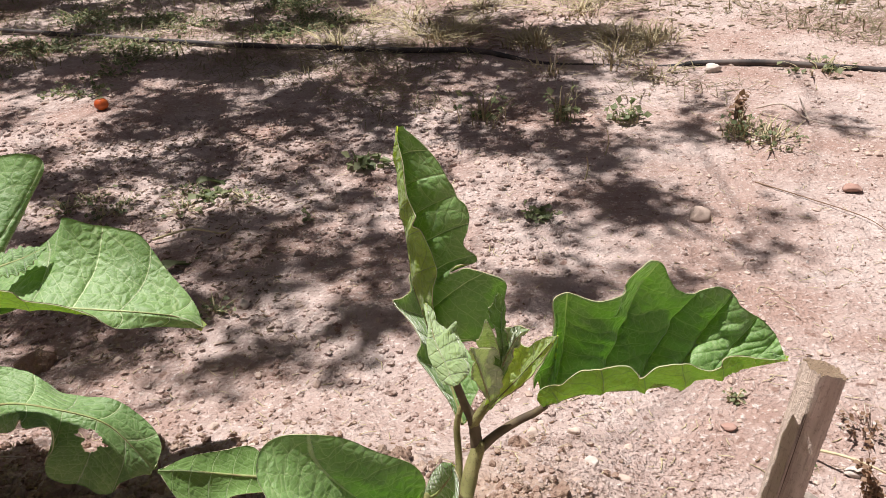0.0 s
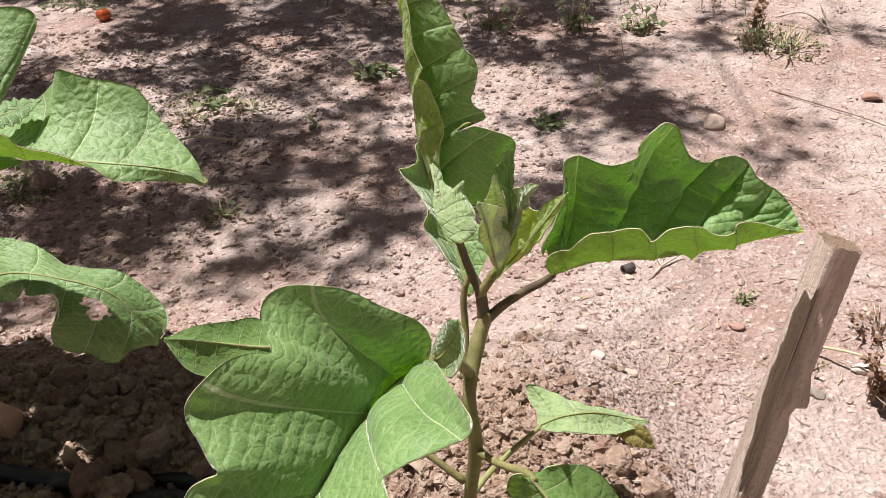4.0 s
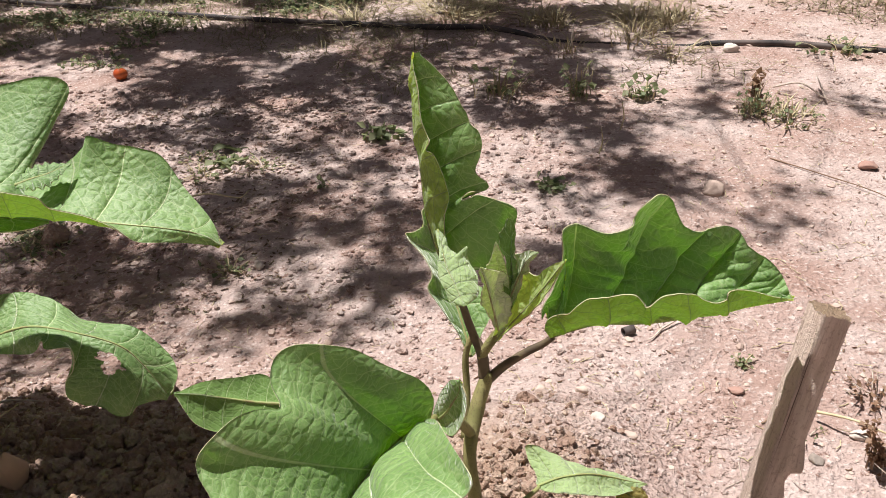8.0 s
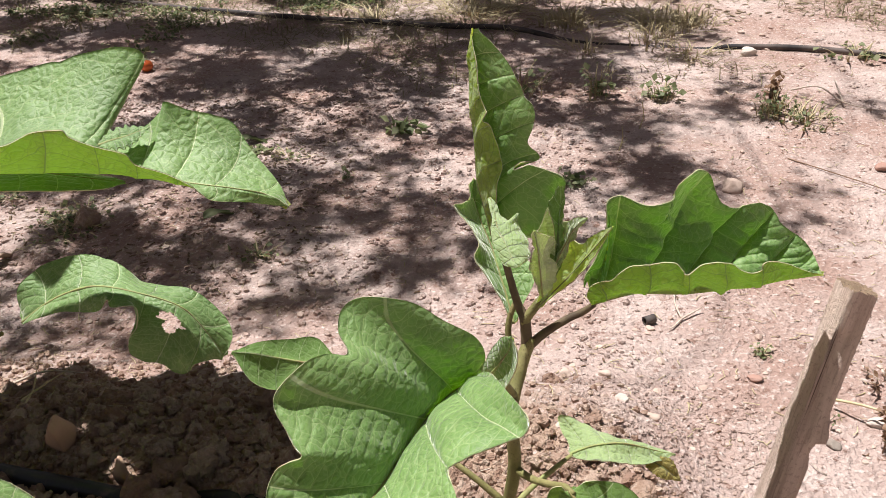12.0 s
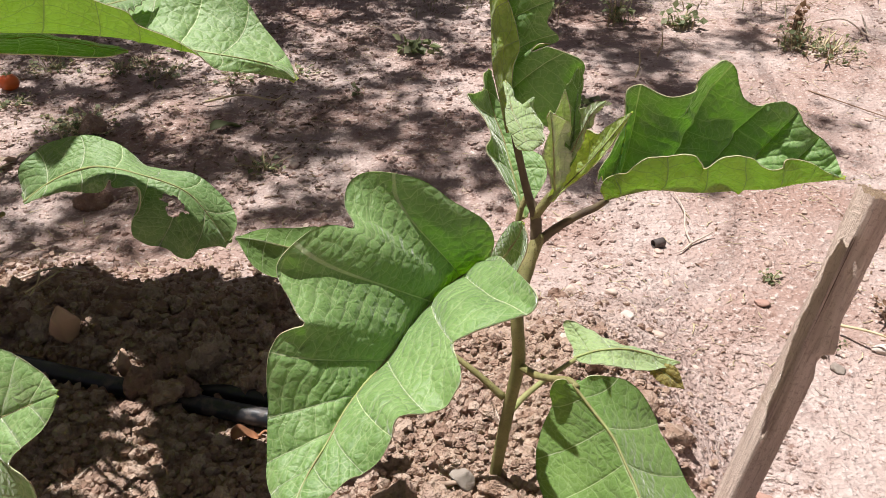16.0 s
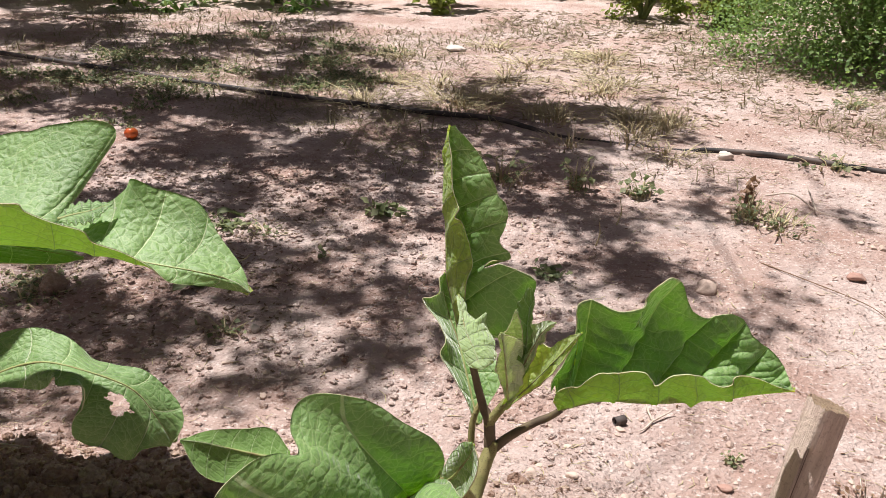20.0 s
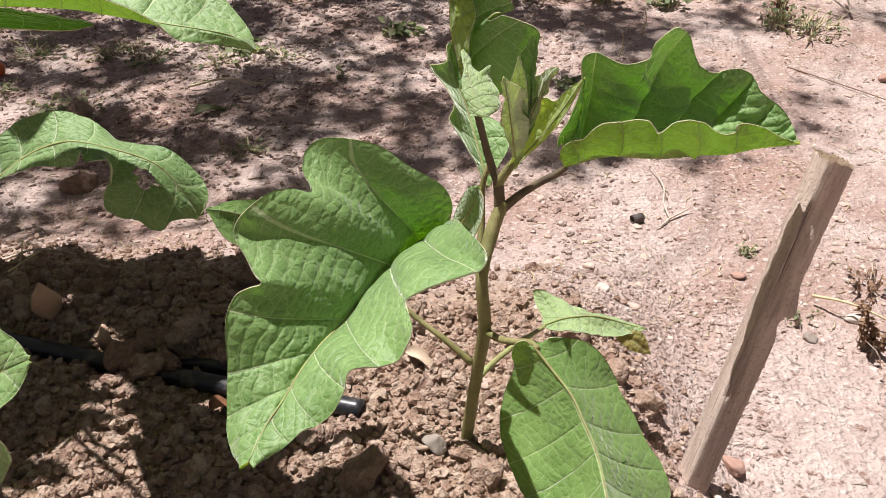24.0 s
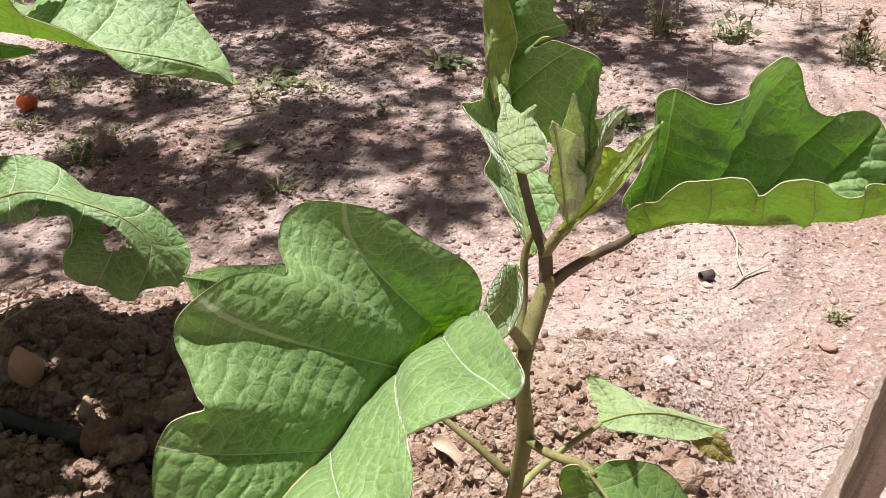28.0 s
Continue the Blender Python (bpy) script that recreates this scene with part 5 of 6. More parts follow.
        for tip in tips:
            near = min((q for q in way), key=lambda q: (q - tip).length)
            if (near - tip).length > 0.05:
                m = tube([near, (near + tip) / 2 + Vector((0, 0, 0.05)), tip], [0.0016, 0.0012, 0.001], "twigs", BARK, 8, 5)
                tv += [v.co.copy() for v in m.vertices]
                tf += [tuple(i + nn for i in p.vertices) for p in m.polygons]
                nn = len(tv)
        if tv:
            tagged(part("brushwood", mesh_of("twigs", tv, tf, BARK), tree), kind="stuff")
    part("branch", tube([Vector((x, y, 0)) - SUN_WAY * (2.3 / -SUN_WAY.z) - root for x, y in BRANCH], [0.011, 0.010, 0.009, 0.007], "branch", BARK, 40, 8, 0.1), tree)
    tagged(part("crown", mesh_of("crown", verts, faces, TREE_LEAF), tree), kind="stuff")


BRANCH = [(-0.73, 2.13), (-0.56, 1.92), (-0.42, 1.75), (-0.28, 1.62), (-0.17, 1.52)]
BOUGHS = []
BOUGHS.append([(-1.729, 3.557, 0.254, 0.4, 0.8), (-1.5, 2.9, 0.15, 0.08, 0.8), (-1.351, 2.537, 0.104, 0.215, 0.8), (-1.2, 2.6, 0.12, 0.06, 0.8), (-1.099, 3.102, 0.254, 0.384, 0.7), (-1, 2.324, 0.316, 0.185, 0.8), (-0.965, 2.434, 0.136, 0.128, 0.7)])
BOUGHS.append([(-0.9, 3.2, 0.2, 0.08, 0.7), (-0.872, 1.617, 0.116, 0.1, 0.7), (-0.784, 1.359, 0.078, 0.062, 0.6), (-0.663, 1.804, 0.152, 0.111, 0.85), (-0.639, 2.344, 0.252, 0.146, 0.8), (-0.605, 1.069, 0.082, 0.065, 0.8), (-0.582, 2.007, 0.195, 0.152, 0.9)])
BOUGHS.append([(-0.549, 2.313, 0.204, 0.17, 0.75), (-0.521, 1.553, 0.145, 0.099, 0.85), (-0.512, 3.018, 0.273, 0.4, 0.8), (-0.473, 1.044, 0.097, 0.062, 0.9), (-0.427, 1.65, 0.126, 0.054, 0.7), (-0.367, 1.007, 0.059, 0.059, 0.95), (-0.317, 1.724, 0.065, 0.051, 0.5)])
BOUGHS.append([(-0.306, 1.103, 0.099, 0.085, 1), (-0.283, 1.296, 0.132, 0.064, 0.9), (-0.258, 1.961, 0.087, 0.109, 0.6), (-0.247, 2.337, 0.169, 0.145, 0.8), (-0.239, 1.466, 0.09, 0.067, 0.8), (-0.233, 0.908, 0.023, 0.053, 0.8), (-0.192, 1.165, 0.056, 0.054, 0.8)])
BOUGHS.append([(-0.191, 0.954, 0.04, 0.064, 0.95), (-0.14, 1.764, 0.09, 0.225, 0.95), (-0.133, 1.313, 0.061, 0.116, 0.85), (-0.114, 1.125, 0.045, 0.073, 0.9), (-0.09, 0.887, 0.037, 0.018, 0.7), (-0.061, 1.009, 0.057, 0.092, 1), (-0.025, 1.123, 0.044, 0.108, 0.95)])
BOUGHS.append([(-0.019, 1.504, 0.056, 0.087, 0.7), (0.045, 1.013, 0.033, 0.046, 0.8), (0.053, 2.127, 0.251, 0.232, 1), (0.111, 2.616, 0.114, 0.177, 0.9), (0.18, 2.253, 0.187, 0.103, 0.8), (0.2, 2.5, 0.1, 0.05, 0.7), (0.211, 1.719, 0.158, 0.196, 0.95)])
BOUGHS.append([(0.215, 1.217, 0.055, 0.081, 0.8), (0.272, 1.569, 0.109, 0.052, 0.8), (0.281, 2.418, 0.233, 0.139, 1), (0.311, 1.344, 0.099, 0.095, 1), (0.369, 1.493, 0.086, 0.062, 0.9), (0.42, 2.4, 0.241, 0.115, 0.8), (0.431, 1.262, 0.084, 0.06, 0.95)])
BOUGHS.append([(0.46, 2.42, 0.12, 0.08, 0.9), (0.63, 2.36, 0.10, 0.04, 0.8), (0.64, 2.61, 0.06, 0.04, 0.7), (0.32, 2.22, 0.13, 0.10, 0.9), (0.31, 1.92, 0.12, 0.10, 0.9), (0.12, 2.84, 0.12, 0.07, 0.8), (0.27, 2.68, 0.08, 0.05, 0.7), (0.38, 1.56, 0.07, 0.04, 0.8), (0.57, 1.63, 0.05, 0.03, 0.6)])
BOUGHS.append([(0.535, 1.23, 0.05, 0.021, 0.6), (0.537, 1.104, 0.046, 0.023, 0.7), (0.558, 1.628, 0.063, 0.046, 0.8), (0.6, 2.175, 0.102, 0.064, 0.7), (0.834, 1.647, 0.031, 0.033, 0.7), (0.876, 1.609, 0.027, 0.029, 0.6), (0.916, 2.056, 0.016, 0.015, 0.5)])

shade_tree()


# ---------- unseen leaves added above and beside the view, to shade the bed -----
def plain_leaf(base, tip, width, droop, lobes=0.18):
    """Midrib and reaches of a common lobed leaf between two places."""
    b, t = np.array(base, float), np.array(tip, float)
    axis = t - b
    across = np.cross(axis, (0, 0, 1.0))
    across /= np.linalg.norm(across)
    sp, le, ri = [], [], []
    for k in range(9):
        u = k / 8
        w = width * math.sin(math.pi * u**0.8) ** 0.8 * (1 + lobes * math.cos(u * 13)) if 0 < k < 8 else 0.0
        sp.append(b + axis * u + np.array((0, 0, droop * 4 * u * (1 - u))))
        le.append(-across * w + np.array((0, 0, 0.25 * w)))
        ri.append(across * w + np.array((0, 0, 0.25 * w)))
    return sp, le, ri


# base, tip and width of each added leaf, set up-sun of soil to darken
SHADE_LEAVES = [
    (-0.47, 0.66, 0.60, -0.33, 0.68, 0.59, 0.055), (-0.50, 0.66, 0.62, -0.44, 0.86, 0.60, 0.07), (-0.53, 0.62, 0.58, -0.72, 0.70, 0.56, 0.07),
    (-0.49, 0.66, 0.61, -0.36, 0.78, 0.60, 0.06), (-0.52, 0.66, 0.64, -0.60, 0.86, 0.62, 0.065), (-0.50, 0.70, 0.66, -0.36, 0.86, 0.65, 0.06),
    (-0.50, 0.47, 0.30, -0.37, 0.40, 0.28, 0.05), (-0.50, 0.44, 0.34, -0.36, 0.35, 0.32, 0.05), (-0.42, 0.66, 0.63, -0.22, 0.70, 0.62, 0.06),
    (-0.42, 0.70, 0.64, -0.24, 0.80, 0.63, 0.06), (-0.64, 0.58, 0.62, -0.37, 0.578, 0.61, 0.06)]
SHADE_LEAVES += [
    (-0.52, 0.735, 0.61, -0.28, 0.735, 0.60, 0.045), (-0.31, 0.72, 0.61, -0.17, 0.72, 0.60, 0.032),
    (-0.42, 0.595, 0.61, -0.26, 0.575, 0.60, 0.05), (-0.40, 0.63, 0.60, -0.22, 0.61, 0.60, 0.04),
    (-0.62, 0.62, 0.61, -0.42, 0.625, 0.61, 0.05), (-0.60, 0.52, 0.62, -0.41, 0.51, 0.61, 0.035),
    (-0.50, 0.50, 0.62, -0.36, 0.505, 0.61, 0.022), (-0.49, 0.46, 0.62, -0.38, 0.455, 0.61, 0.018), (-0.56, 0.47, 0.62, -0.47, 0.43, 0.61, 0.025),
    (-0.60, 0.45, 0.62, -0.44, 0.465, 0.61, 0.03), (-0.66, 0.50, 0.62, -0.50, 0.485, 0.61, 0.03),
    (-0.47, 0.535, 0.62, -0.375, 0.53, 0.61, 0.02), (-0.52, 0.43, 0.62, -0.40, 0.42, 0.61, 0.022)]
for k, (bx, by, bz, tx, ty, tz, w) in enumerate(SHADE_LEAVES):
    SHAPE["high%d" % k] = plain_leaf((bx, by, bz), (tx, ty, tz), w, 0.02)
    add_leaf(neighbour, "high%d" % k, "unseen lobed leaf added to shade the bed", nu=40, nv=10, seed=30 + k)
rod(neighbour, "stem", [(-0.47, 0.54, 0.42), (-0.49, 0.57, 0.52), (-0.50, 0.59, 0.62)], [0.004, 0.0035, 0.003], STEM)
rod(neighbour, "petiole", [(-0.494, 0.556, 0.22), (-0.43, 0.52, 0.232), (-0.36, 0.48, 0.250), (-0.305, 0.452, 0.280)], [0.003, 0.0026, 0.0022, 0.0018], STEM)
rod(neighbour, "petiole", [(-0.4980, 0.5590, 0.1700), (-0.3862, 0.4295, 0.2298), (-0.2743, 0.3000, 0.2497)], [0.003, 0.0025, 0.0018], STEM)
rod(neighbour, "petiole", [(-0.4750, 0.5400, 0.4000), (-0.3641, 0.4625, 0.4267), (-0.2533, 0.3850, 0.4294)], [0.003, 0.0025, 0.0018], STEM)
rod(neighbour, "petiole", [(-0.4900, 0.5520, 0.3300), (-0.3893, 0.4860, 0.3795), (-0.2885, 0.4200, 0.4090)], [0.003, 0.0025, 0.0018], STEM)

# ---------- crop bushes at the far side ----------
def leaflet_cloud(rng, places, size, spread=0.5, narrow=0.42):
    """Small pointed leaves, each folded along its middle, at the places given."""
    verts, faces = [], []
    for p in places:
        d = Vector((rng.normal(), rng.normal(), rng.normal() * 0.6 - 0.15)).normalized()
        w = d.cross(Vector((rng.normal() * spread, rng.normal() * spread, 1))).normalized()
        n = w.cross(d)
        l = size * rng.uniform(0.6, 1.3)
        p, b = Vector(p), len(verts)
        verts += [p, p + d * l * 0.45 + w * l * narrow + n * l * 0.10, p + d * l, p + d * l * 0.45 - w * l * narrow + n * l * 0.10, p + d * l * 0.5]
        faces += [(b, b + 1, b + 4), (b + 1, b + 2, b + 4), (b, b + 4, b + 3), (b + 4, b + 2, b + 3)]
    return verts, faces


def bush(x, y, r, h, count, size, material, label, seed):
    rng = np.random.default_rng(seed)
    ob = thing("crop_bush", on_ground(x, y), label, "bush", "crop bushes")
    places = []
    for k in range(9):
        a, s = rng.uniform(0, 6.28), rng.uniform(0.2, 0.85)
        tip = Vector((math.cos(a) * r * s, math.sin(a) * r * s, h * rng.uniform(0.55, 1.0)))
        part("stem", tube([(0, 0, -0.02), tip * 0.5 + Vector((0, 0, 0.1 * h)), tip], [0.012, 0.008, 0.003], "stem", BUSH_STEM, 12, 6), ob)
    hubs = [(rng.uniform(0, 6.28), math.sqrt(rng.uniform()), rng.uniform(0.04, 1)) for _ in range(max(10, count // 45))]
    for a, s, z in hubs:
        rr = r * s * (1.0 - 0.35 * z)
        for _ in range(count // len(hubs)):
            q = rng.normal(size=3) * r * 0.09
            places.append((math.cos(a) * rr + q[0], math.sin(a) * rr + q[1], max(0.01, z * h + q[2])))
    tagged(part("foliage", mesh_of("foliage", *leaflet_cloud(rng, places, size, 0.9, 0.32), material), ob), kind="stuff")


BUSH_STEM = plain("crop_stem", (0.16, 0.20, 0.08), (0.24, 0.26, 0.12), 40, 0.7)
bush(1.70, 3.42, 0.62, 0.85, 46000, 0.019, BUSH_LEAF, "dense leafy green crop bush", 1)
bush(2.75, 3.35, 0.60, 0.75, 18000, 0.021, BUSH_LEAF, "dense leafy green crop bush", 2)
bush(-0.15, 4.75, 0.30, 0.50, 900, 0.055, YELLOW_BUSH, "small yellowish green crop bush", 3)
bush(-1.05, 4.70, 0.48, 0.55, 1500, 0.055, BUSH_LEAF, "dark green crop bush in the shade", 4)
bush(-1.85, 4.45, 0.45, 0.55, 1500, 0.055, BUSH_LEAF, "dark green crop bush in the shade", 5)
bush(-2.8, 4.6, 0.50, 0.60, 1400, 0.055, BUSH_LEAF, "dark green crop bush in the shade", 6)
bush(0.75, 5.65, 0.50, 0.55, 1300, 0.055, YELLOW_BUSH, "yellowish green crop bush", 7)
bush(1.55, 5.30, 0.50, 0.60, 1400, 0.055, YELLOW_BUSH, "yellowish green crop bush", 8)
bush(2.45, 5.0, 0.50, 0.65, 1400, 0.055, BUSH_LEAF, "dense leafy green crop bush", 9)
bush(1.02, 4.62, 0.26, 0.40, 1500, 0.035, YELLOW_BUSH, "small yellowish green crop bush", 17)
bush(1.42, 4.50, 0.30, 0.45, 2200, 0.035, YELLOW_BUSH, "small yellowish green crop bush", 18)

# ---------- weeds and dry grass ----------
def weed(x, y, h, r, blades, leaves, leaf_size, blade_mat, leaf_mat, label, seed, name="weed", lean=0.5):
    rng = np.random.default_rng(seed)
    ob = thing(name, on_ground(x, y), label, "weed", "weeds")
    bv, bf, places = [], [], []
    for _ in range(blades):
        a, s = rng.uniform(0, 6.28), rng.uniform(0, 1)
        root = Vector((math.cos(a), math.sin(a), 0)) * r * 0.5 * rng.uniform()
        out = Vector((math.cos(a + rng.normal() * 0.4), math.sin(a + rng.normal() * 0.4), 0))
        l = h * rng.uniform(0.4, 1.1)
        w = Vector((-out.y, out.x, 0)) * rng.uniform(0.0007, 0.0018) * (1 + y * 0.35)
        pts = [root + out * r * s * lean * q * q + Vector((0, 0, l * (q - 0.25 * q * q))) for q in (0, 0.33, 0.66, 1)]
        b = len(bv)
        for q, p in zip((1, 0.8, 0.55, 0.1), pts):
            bv += [p - w * q, p + w * q, p + out.cross(w).normalized() * w.length * 0.6 * q]
        for i in range(3):
            for j in range(3):
                k = (j + 1) % 3
                bf.append((b + 3 * i + j, b + 3 * i + k, b + 3 * i + 3 + k, b + 3 * i + 3 + j))
        for _ in range(leaves // max(1, blades)):
            q = rng.uniform(0.1, 1)
            places.append(root + out * r * s * lean * q * q + Vector((0, 0, l * (q - 0.25 * q * q))))
    tagged(part("tuft", mesh_of("tuft", bv, bf, blade_mat), ob), kind="stuff")
    if places:
        tagged(part("foliage", mesh_of("foliage", *leaflet_cloud(rng, places, leaf_size), leaf_mat), ob), kind="stuff")


RUSSET = small_leaf_material("russet_seed_heads", (0.24, 0.14, 0.09), (0.42, 0.30, 0.20), (0.25, 0.15, 0.08))
weed(0.65, 1.585, 0.065, 0.10, 50, 130, 0.011, STRAW, WEED_LEAF, "yellowing weed clump on dry ground", 1)
weed(0.70, 1.545, 0.04, 0.12, 50, 90, 0.011, STRAW, WEED_LEAF, "yellowing weed clump on dry ground", 2)
weed(0.655, 1.64, 0.11, 0.03, 6, 60, 0.018, TWIG, RUSSET, "dark dry weed stalk standing up", 3)
weed(-0.113, 1.53, 0.03, 0.06, 10, 40, 0.022, WEED_LEAF, WEED_LEAF, "small green weed with broad leaves", 4)
weed(0.375, 0.785, 0.016, 0.022, 8, 24, 0.006, STRAW, WEED_LEAF, "tiny green weed on dusty ground", 5)
weed(0.46, 0.62, 0.08, 0.035, 9, 200, 0.006, RUSSET, RUSSET, "russet dry weed stalk with seed heads", 6)
weed(0.475, 0.585, 0.045, 0.06, 22, 90, 0.005, TWIG, RUSSET, "low brownish weed on dry ground", 7)
weed(0.40, 0.66, 0.02, 0.04, 14, 40, 0.006, TWIG, WEED_LEAF, "low brownish weed on dry ground", 8)
weed(0.50, 0.72, 0.035, 0.06, 20, 90, 0.006, TWIG, RUSSET, "low brownish weed on dry ground", 9)
weed(0.44, 1.70, 0.05, 0.07, 26, 60, 0.018, STRAW, WEED_LEAF, "dry weed tuft on dusty ground", 10)
weed(0.30, 1.72, 0.09, 0.08, 22, 60, 0.018, STRAW, WEED_LEAF, "dry weed tuft on dusty ground", 11)
weed(0.13, 1.75, 0.10, 0.12, 30, 30, 0.020, STRAW, WEED_LEAF, "dry grass tuft on dusty ground", 12)
weed(0.20, 1.27, 0.02, 0.05, 14, 60, 0.014, WEED_LEAF, WEED_LEAF, "small green weed on dusty ground", 13)
weed(-0.40, 1.42, 0.018, 0.05, 10, 40, 0.018, WEED_LEAF, WEED_LEAF, "small green weed on dusty ground", 14)
weed(-0.20, 1.30, 0.03, 0.012, 4, 16, 0.010, TWIG, WEED_LEAF, "tiny weed seedling in the soil", 15)
rng = np.random.default_rng(77)
for k in range(24):
    x, y = rng.uniform(-1.35, -0.25), rng.uniform(2.55, 3.6)
    weed(x, y, rng.uniform(0.015, 0.045), 0.20, 40, 200, 0.013, STRAW, WEED_LEAF, "low weeds growing along the pipe", 100 + k)
for k in range(16):
    x, y = rng.uniform(-0.3, 0.75), rng.uniform(2.35, 3.5)
    weed(x, y, rng.uniform(0.02, 0.05), 0.26, 110, 60, 0.014, STRAW, WEED_LEAF, "dry straw-coloured grass tuft", 140 + k)
for k in range(14):
    x, y = rng.uniform(0.25, 0.72), rng.uniform(2.02, 2.4)
    weed(x, y, rng.uniform(0.03, 0.07), 0.16, 50, 20, 0.016, STRAW, WEED_LEAF, "dry straw-coloured grass tuft", 270 + k)
for k in range(12):
    x, y = rng.uniform(-1.9, -0.8), rng.uniform(2.0, 3.0)
    weed(x, y, rng.uniform(0.015, 0.035), 0.15, 24, 120, 0.013, STRAW, WEED_LEAF, "low weeds beside the pipe", 190 + k)
for k in range(10):
    x, y = rng.uniform(0.9, 2.2), rng.uniform(1.7, 2.7)
    weed(x, y, rng.uniform(0.03, 0.07), 0.12, 40, 60, 0.018, STRAW, WEED_LEAF, "dry grass tuft with green shoots", 210 + k)
for k in range(26):
    x, y = rng.uniform(-0.85, -0.30), rng.uniform(0.95, 1.5)
    weed(x, y, rng.uniform(0.012, 0.025), 0.07, 26, 50, 0.010, STRAW, WEED_LEAF, "flattened green and dry weeds", 230 + k)

# ---------- fallen tomatoes ----------
def tomato(x, y, r, label, seed):
    ob = thing("tomato", on_ground(x, y), label, "tomato", "fallen tomatoes")
    v, f = [], []
    n, m = 20, 28
    for i in range(n + 1):
        th = math.pi * i / n
        for j in range(m):
            ph = 2 * math.pi * j / m
            rr = r * (1 + 0.03 * math.cos(5 * ph) * math.sin(th)) * (1 - 0.10 * math.exp(-((th / 0.35) ** 2)))
            v.append((rr * math.sin(th) * math.cos(ph), rr * math.sin(th) * math.sin(ph), r * 0.85 + rr * 0.88 * math.cos(th)))
    for i in range(n):
        for j in range(m):
            k = (j + 1) % m
            f.append((i * m + j, (i + 1) * m + j, (i + 1) * m + k, i * m + k))
    part("fruit", mesh_of("fruit", v, f, TOMATO), ob)
    cv, cf = [], []
    for k in range(5):
        a = 2 * math.pi * k / 5
        d, w = Vector((math.cos(a), math.sin(a), 0)), Vector((-math.sin(a), math.cos(a), 0))
        b, z = len(cv), r * 1.66
        cv += [Vector((0, 0, z)), d * r * 0.3 + w * r * 0.1 + Vector((0, 0, z + 0.001)), d * r * 0.7 + Vector((0, 0, z + 0.002)), d * r * 0.3 - w * r * 0.1 + Vector((0, 0, z + 0.001)), d * r * 0.3 + Vector((0, 0, z + 0.004))]
        cf += [(b, b + 1, b + 4), (b + 1, b + 2, b + 4), (b + 2, b + 3, b + 4), (b + 3, b, b + 4)]
    part("calyx", mesh_of("calyx", cv, cf, WEED_LEAF), ob, "withered green calyx")


tomato(-0.819, 1.985, 0.0175, "small ripe orange-red tomato fallen on the soil", 1)
tomato(-0.836, 1.303, 0.0175, "small ripe red tomato fallen on the soil", 2)

# ---------- bits on the ground ----------
def cut_pipe():
    ob = new("pipe_offcut")
    ob.matrix_world = Matrix.Translation(on_ground(0.252, 0.851, 0.0060)) @ pose(0, 0, 0, 0, 0, 24)
    tagged(ob, "short black offcut of plastic pipe", "pipe piece")
    v, f, m = [], [], 20
    for r, x in ((0.0056, -0.0075), (0.0058, 0.0075), (0.0044, 0.0075), (0.0044, -0.0075)):
        v += [(x, r * math.cos(6.2832 * k / m), r * math.sin(6.2832 * k / m)) for k in range(m)]
    for i in range(4):
        for k in range(m):
            q = (k + 1) % m
            f.append((i * m + k, ((i + 1) % 4) * m + k, ((i + 1) % 4) * m + q, i * m + q))
    part("tube", mesh_of("tube", v, f, DUSTY_PIPE), ob)


cut_pipe()


def twig(points, r, label, material=None, name="twig", forks=()):
    at = on_ground(points[0][0], points[0][1])
    ob = thing(name, at, label, "twig", "twigs")
    for k, line in enumerate([points, *forks]):
        pts = [on_ground(x, y, z + r) - at for x, y, z in line]
        part("stalk" if k == 0 else "side_twig", tube(pts, [r, r * 0.8, r * 0.4], "stalk", material or TWIG, 20, 6, 0.12, k), ob)


twig([(0.295, 0.857, 0.002), (0.292, 0.885, 0.003), (0.298, 0.93, 0.006), (0.286, 0.99, 0.012)], 0.0014, "thin pale dry twig with forked end", forks=[[(0.295, 0.857, 0.002), (0.315, 0.868, 0.004), (0.325, 0.872, 0.008)], [(0.295, 0.857, 0.002), (0.28, 0.838, 0.002), (0.272, 0.832, 0.003)]])
twig([(0.72, 1.70, 0.01), (0.76, 1.66, 0.03), (0.80, 1.62, 0.01), (0.86, 1.60, 0.0)], 0.0022, "thin dry twig on dusty ground", forks=[[(0.80, 1.62, 0.01), (0.81, 1.68, 0.02), (0.815, 1.72, 0.03)]])
twig([(0.60, 1.36, 0.0), (0.66, 1.28, 0.002), (0.72, 1.20, 0.004), (0.74, 1.14, 0.0)], 0.0013, "long thin dark twig on the soil", RUSSET)
twig([(-0.415, 0.56, 0.0), (-0.40, 0.585, 0.02), (-0.395, 0.60, 0.05)], 0.0011, "thin dry stalk standing in the soil", STRAW, forks=[[(-0.405, 0.575, 0.015), (-0.385, 0.59, 0.035), (-0.37, 0.60, 0.045)]])
twig([(-0.47, 0.66, 0.004), (-0.44, 0.675, 0.008), (-0.41, 0.69, 0.006)], 0.0014, "pale dry twig on the soil")
twig([(0.243, 0.405, 0.0), (0.247, 0.392, 0.004), (0.25, 0.375, 0.002)], 0.0032, "short dry stick beside the stake", TWIG)
twig([(-0.005, 0.378, 0.004), (0.02, 0.383, 0.008), (0.035, 0.389, 0.006)], 0.0022, "broken dry stick on the soil", BROWN_STICK)
twig([(-0.46, 1.25, 0.006), (-0.40, 1.27, 0.012), (-0.34, 1.25, 0.012), (-0.33, 1.29, 0.006)], 0.0022, "curled yellowish dry stem", STRAW)
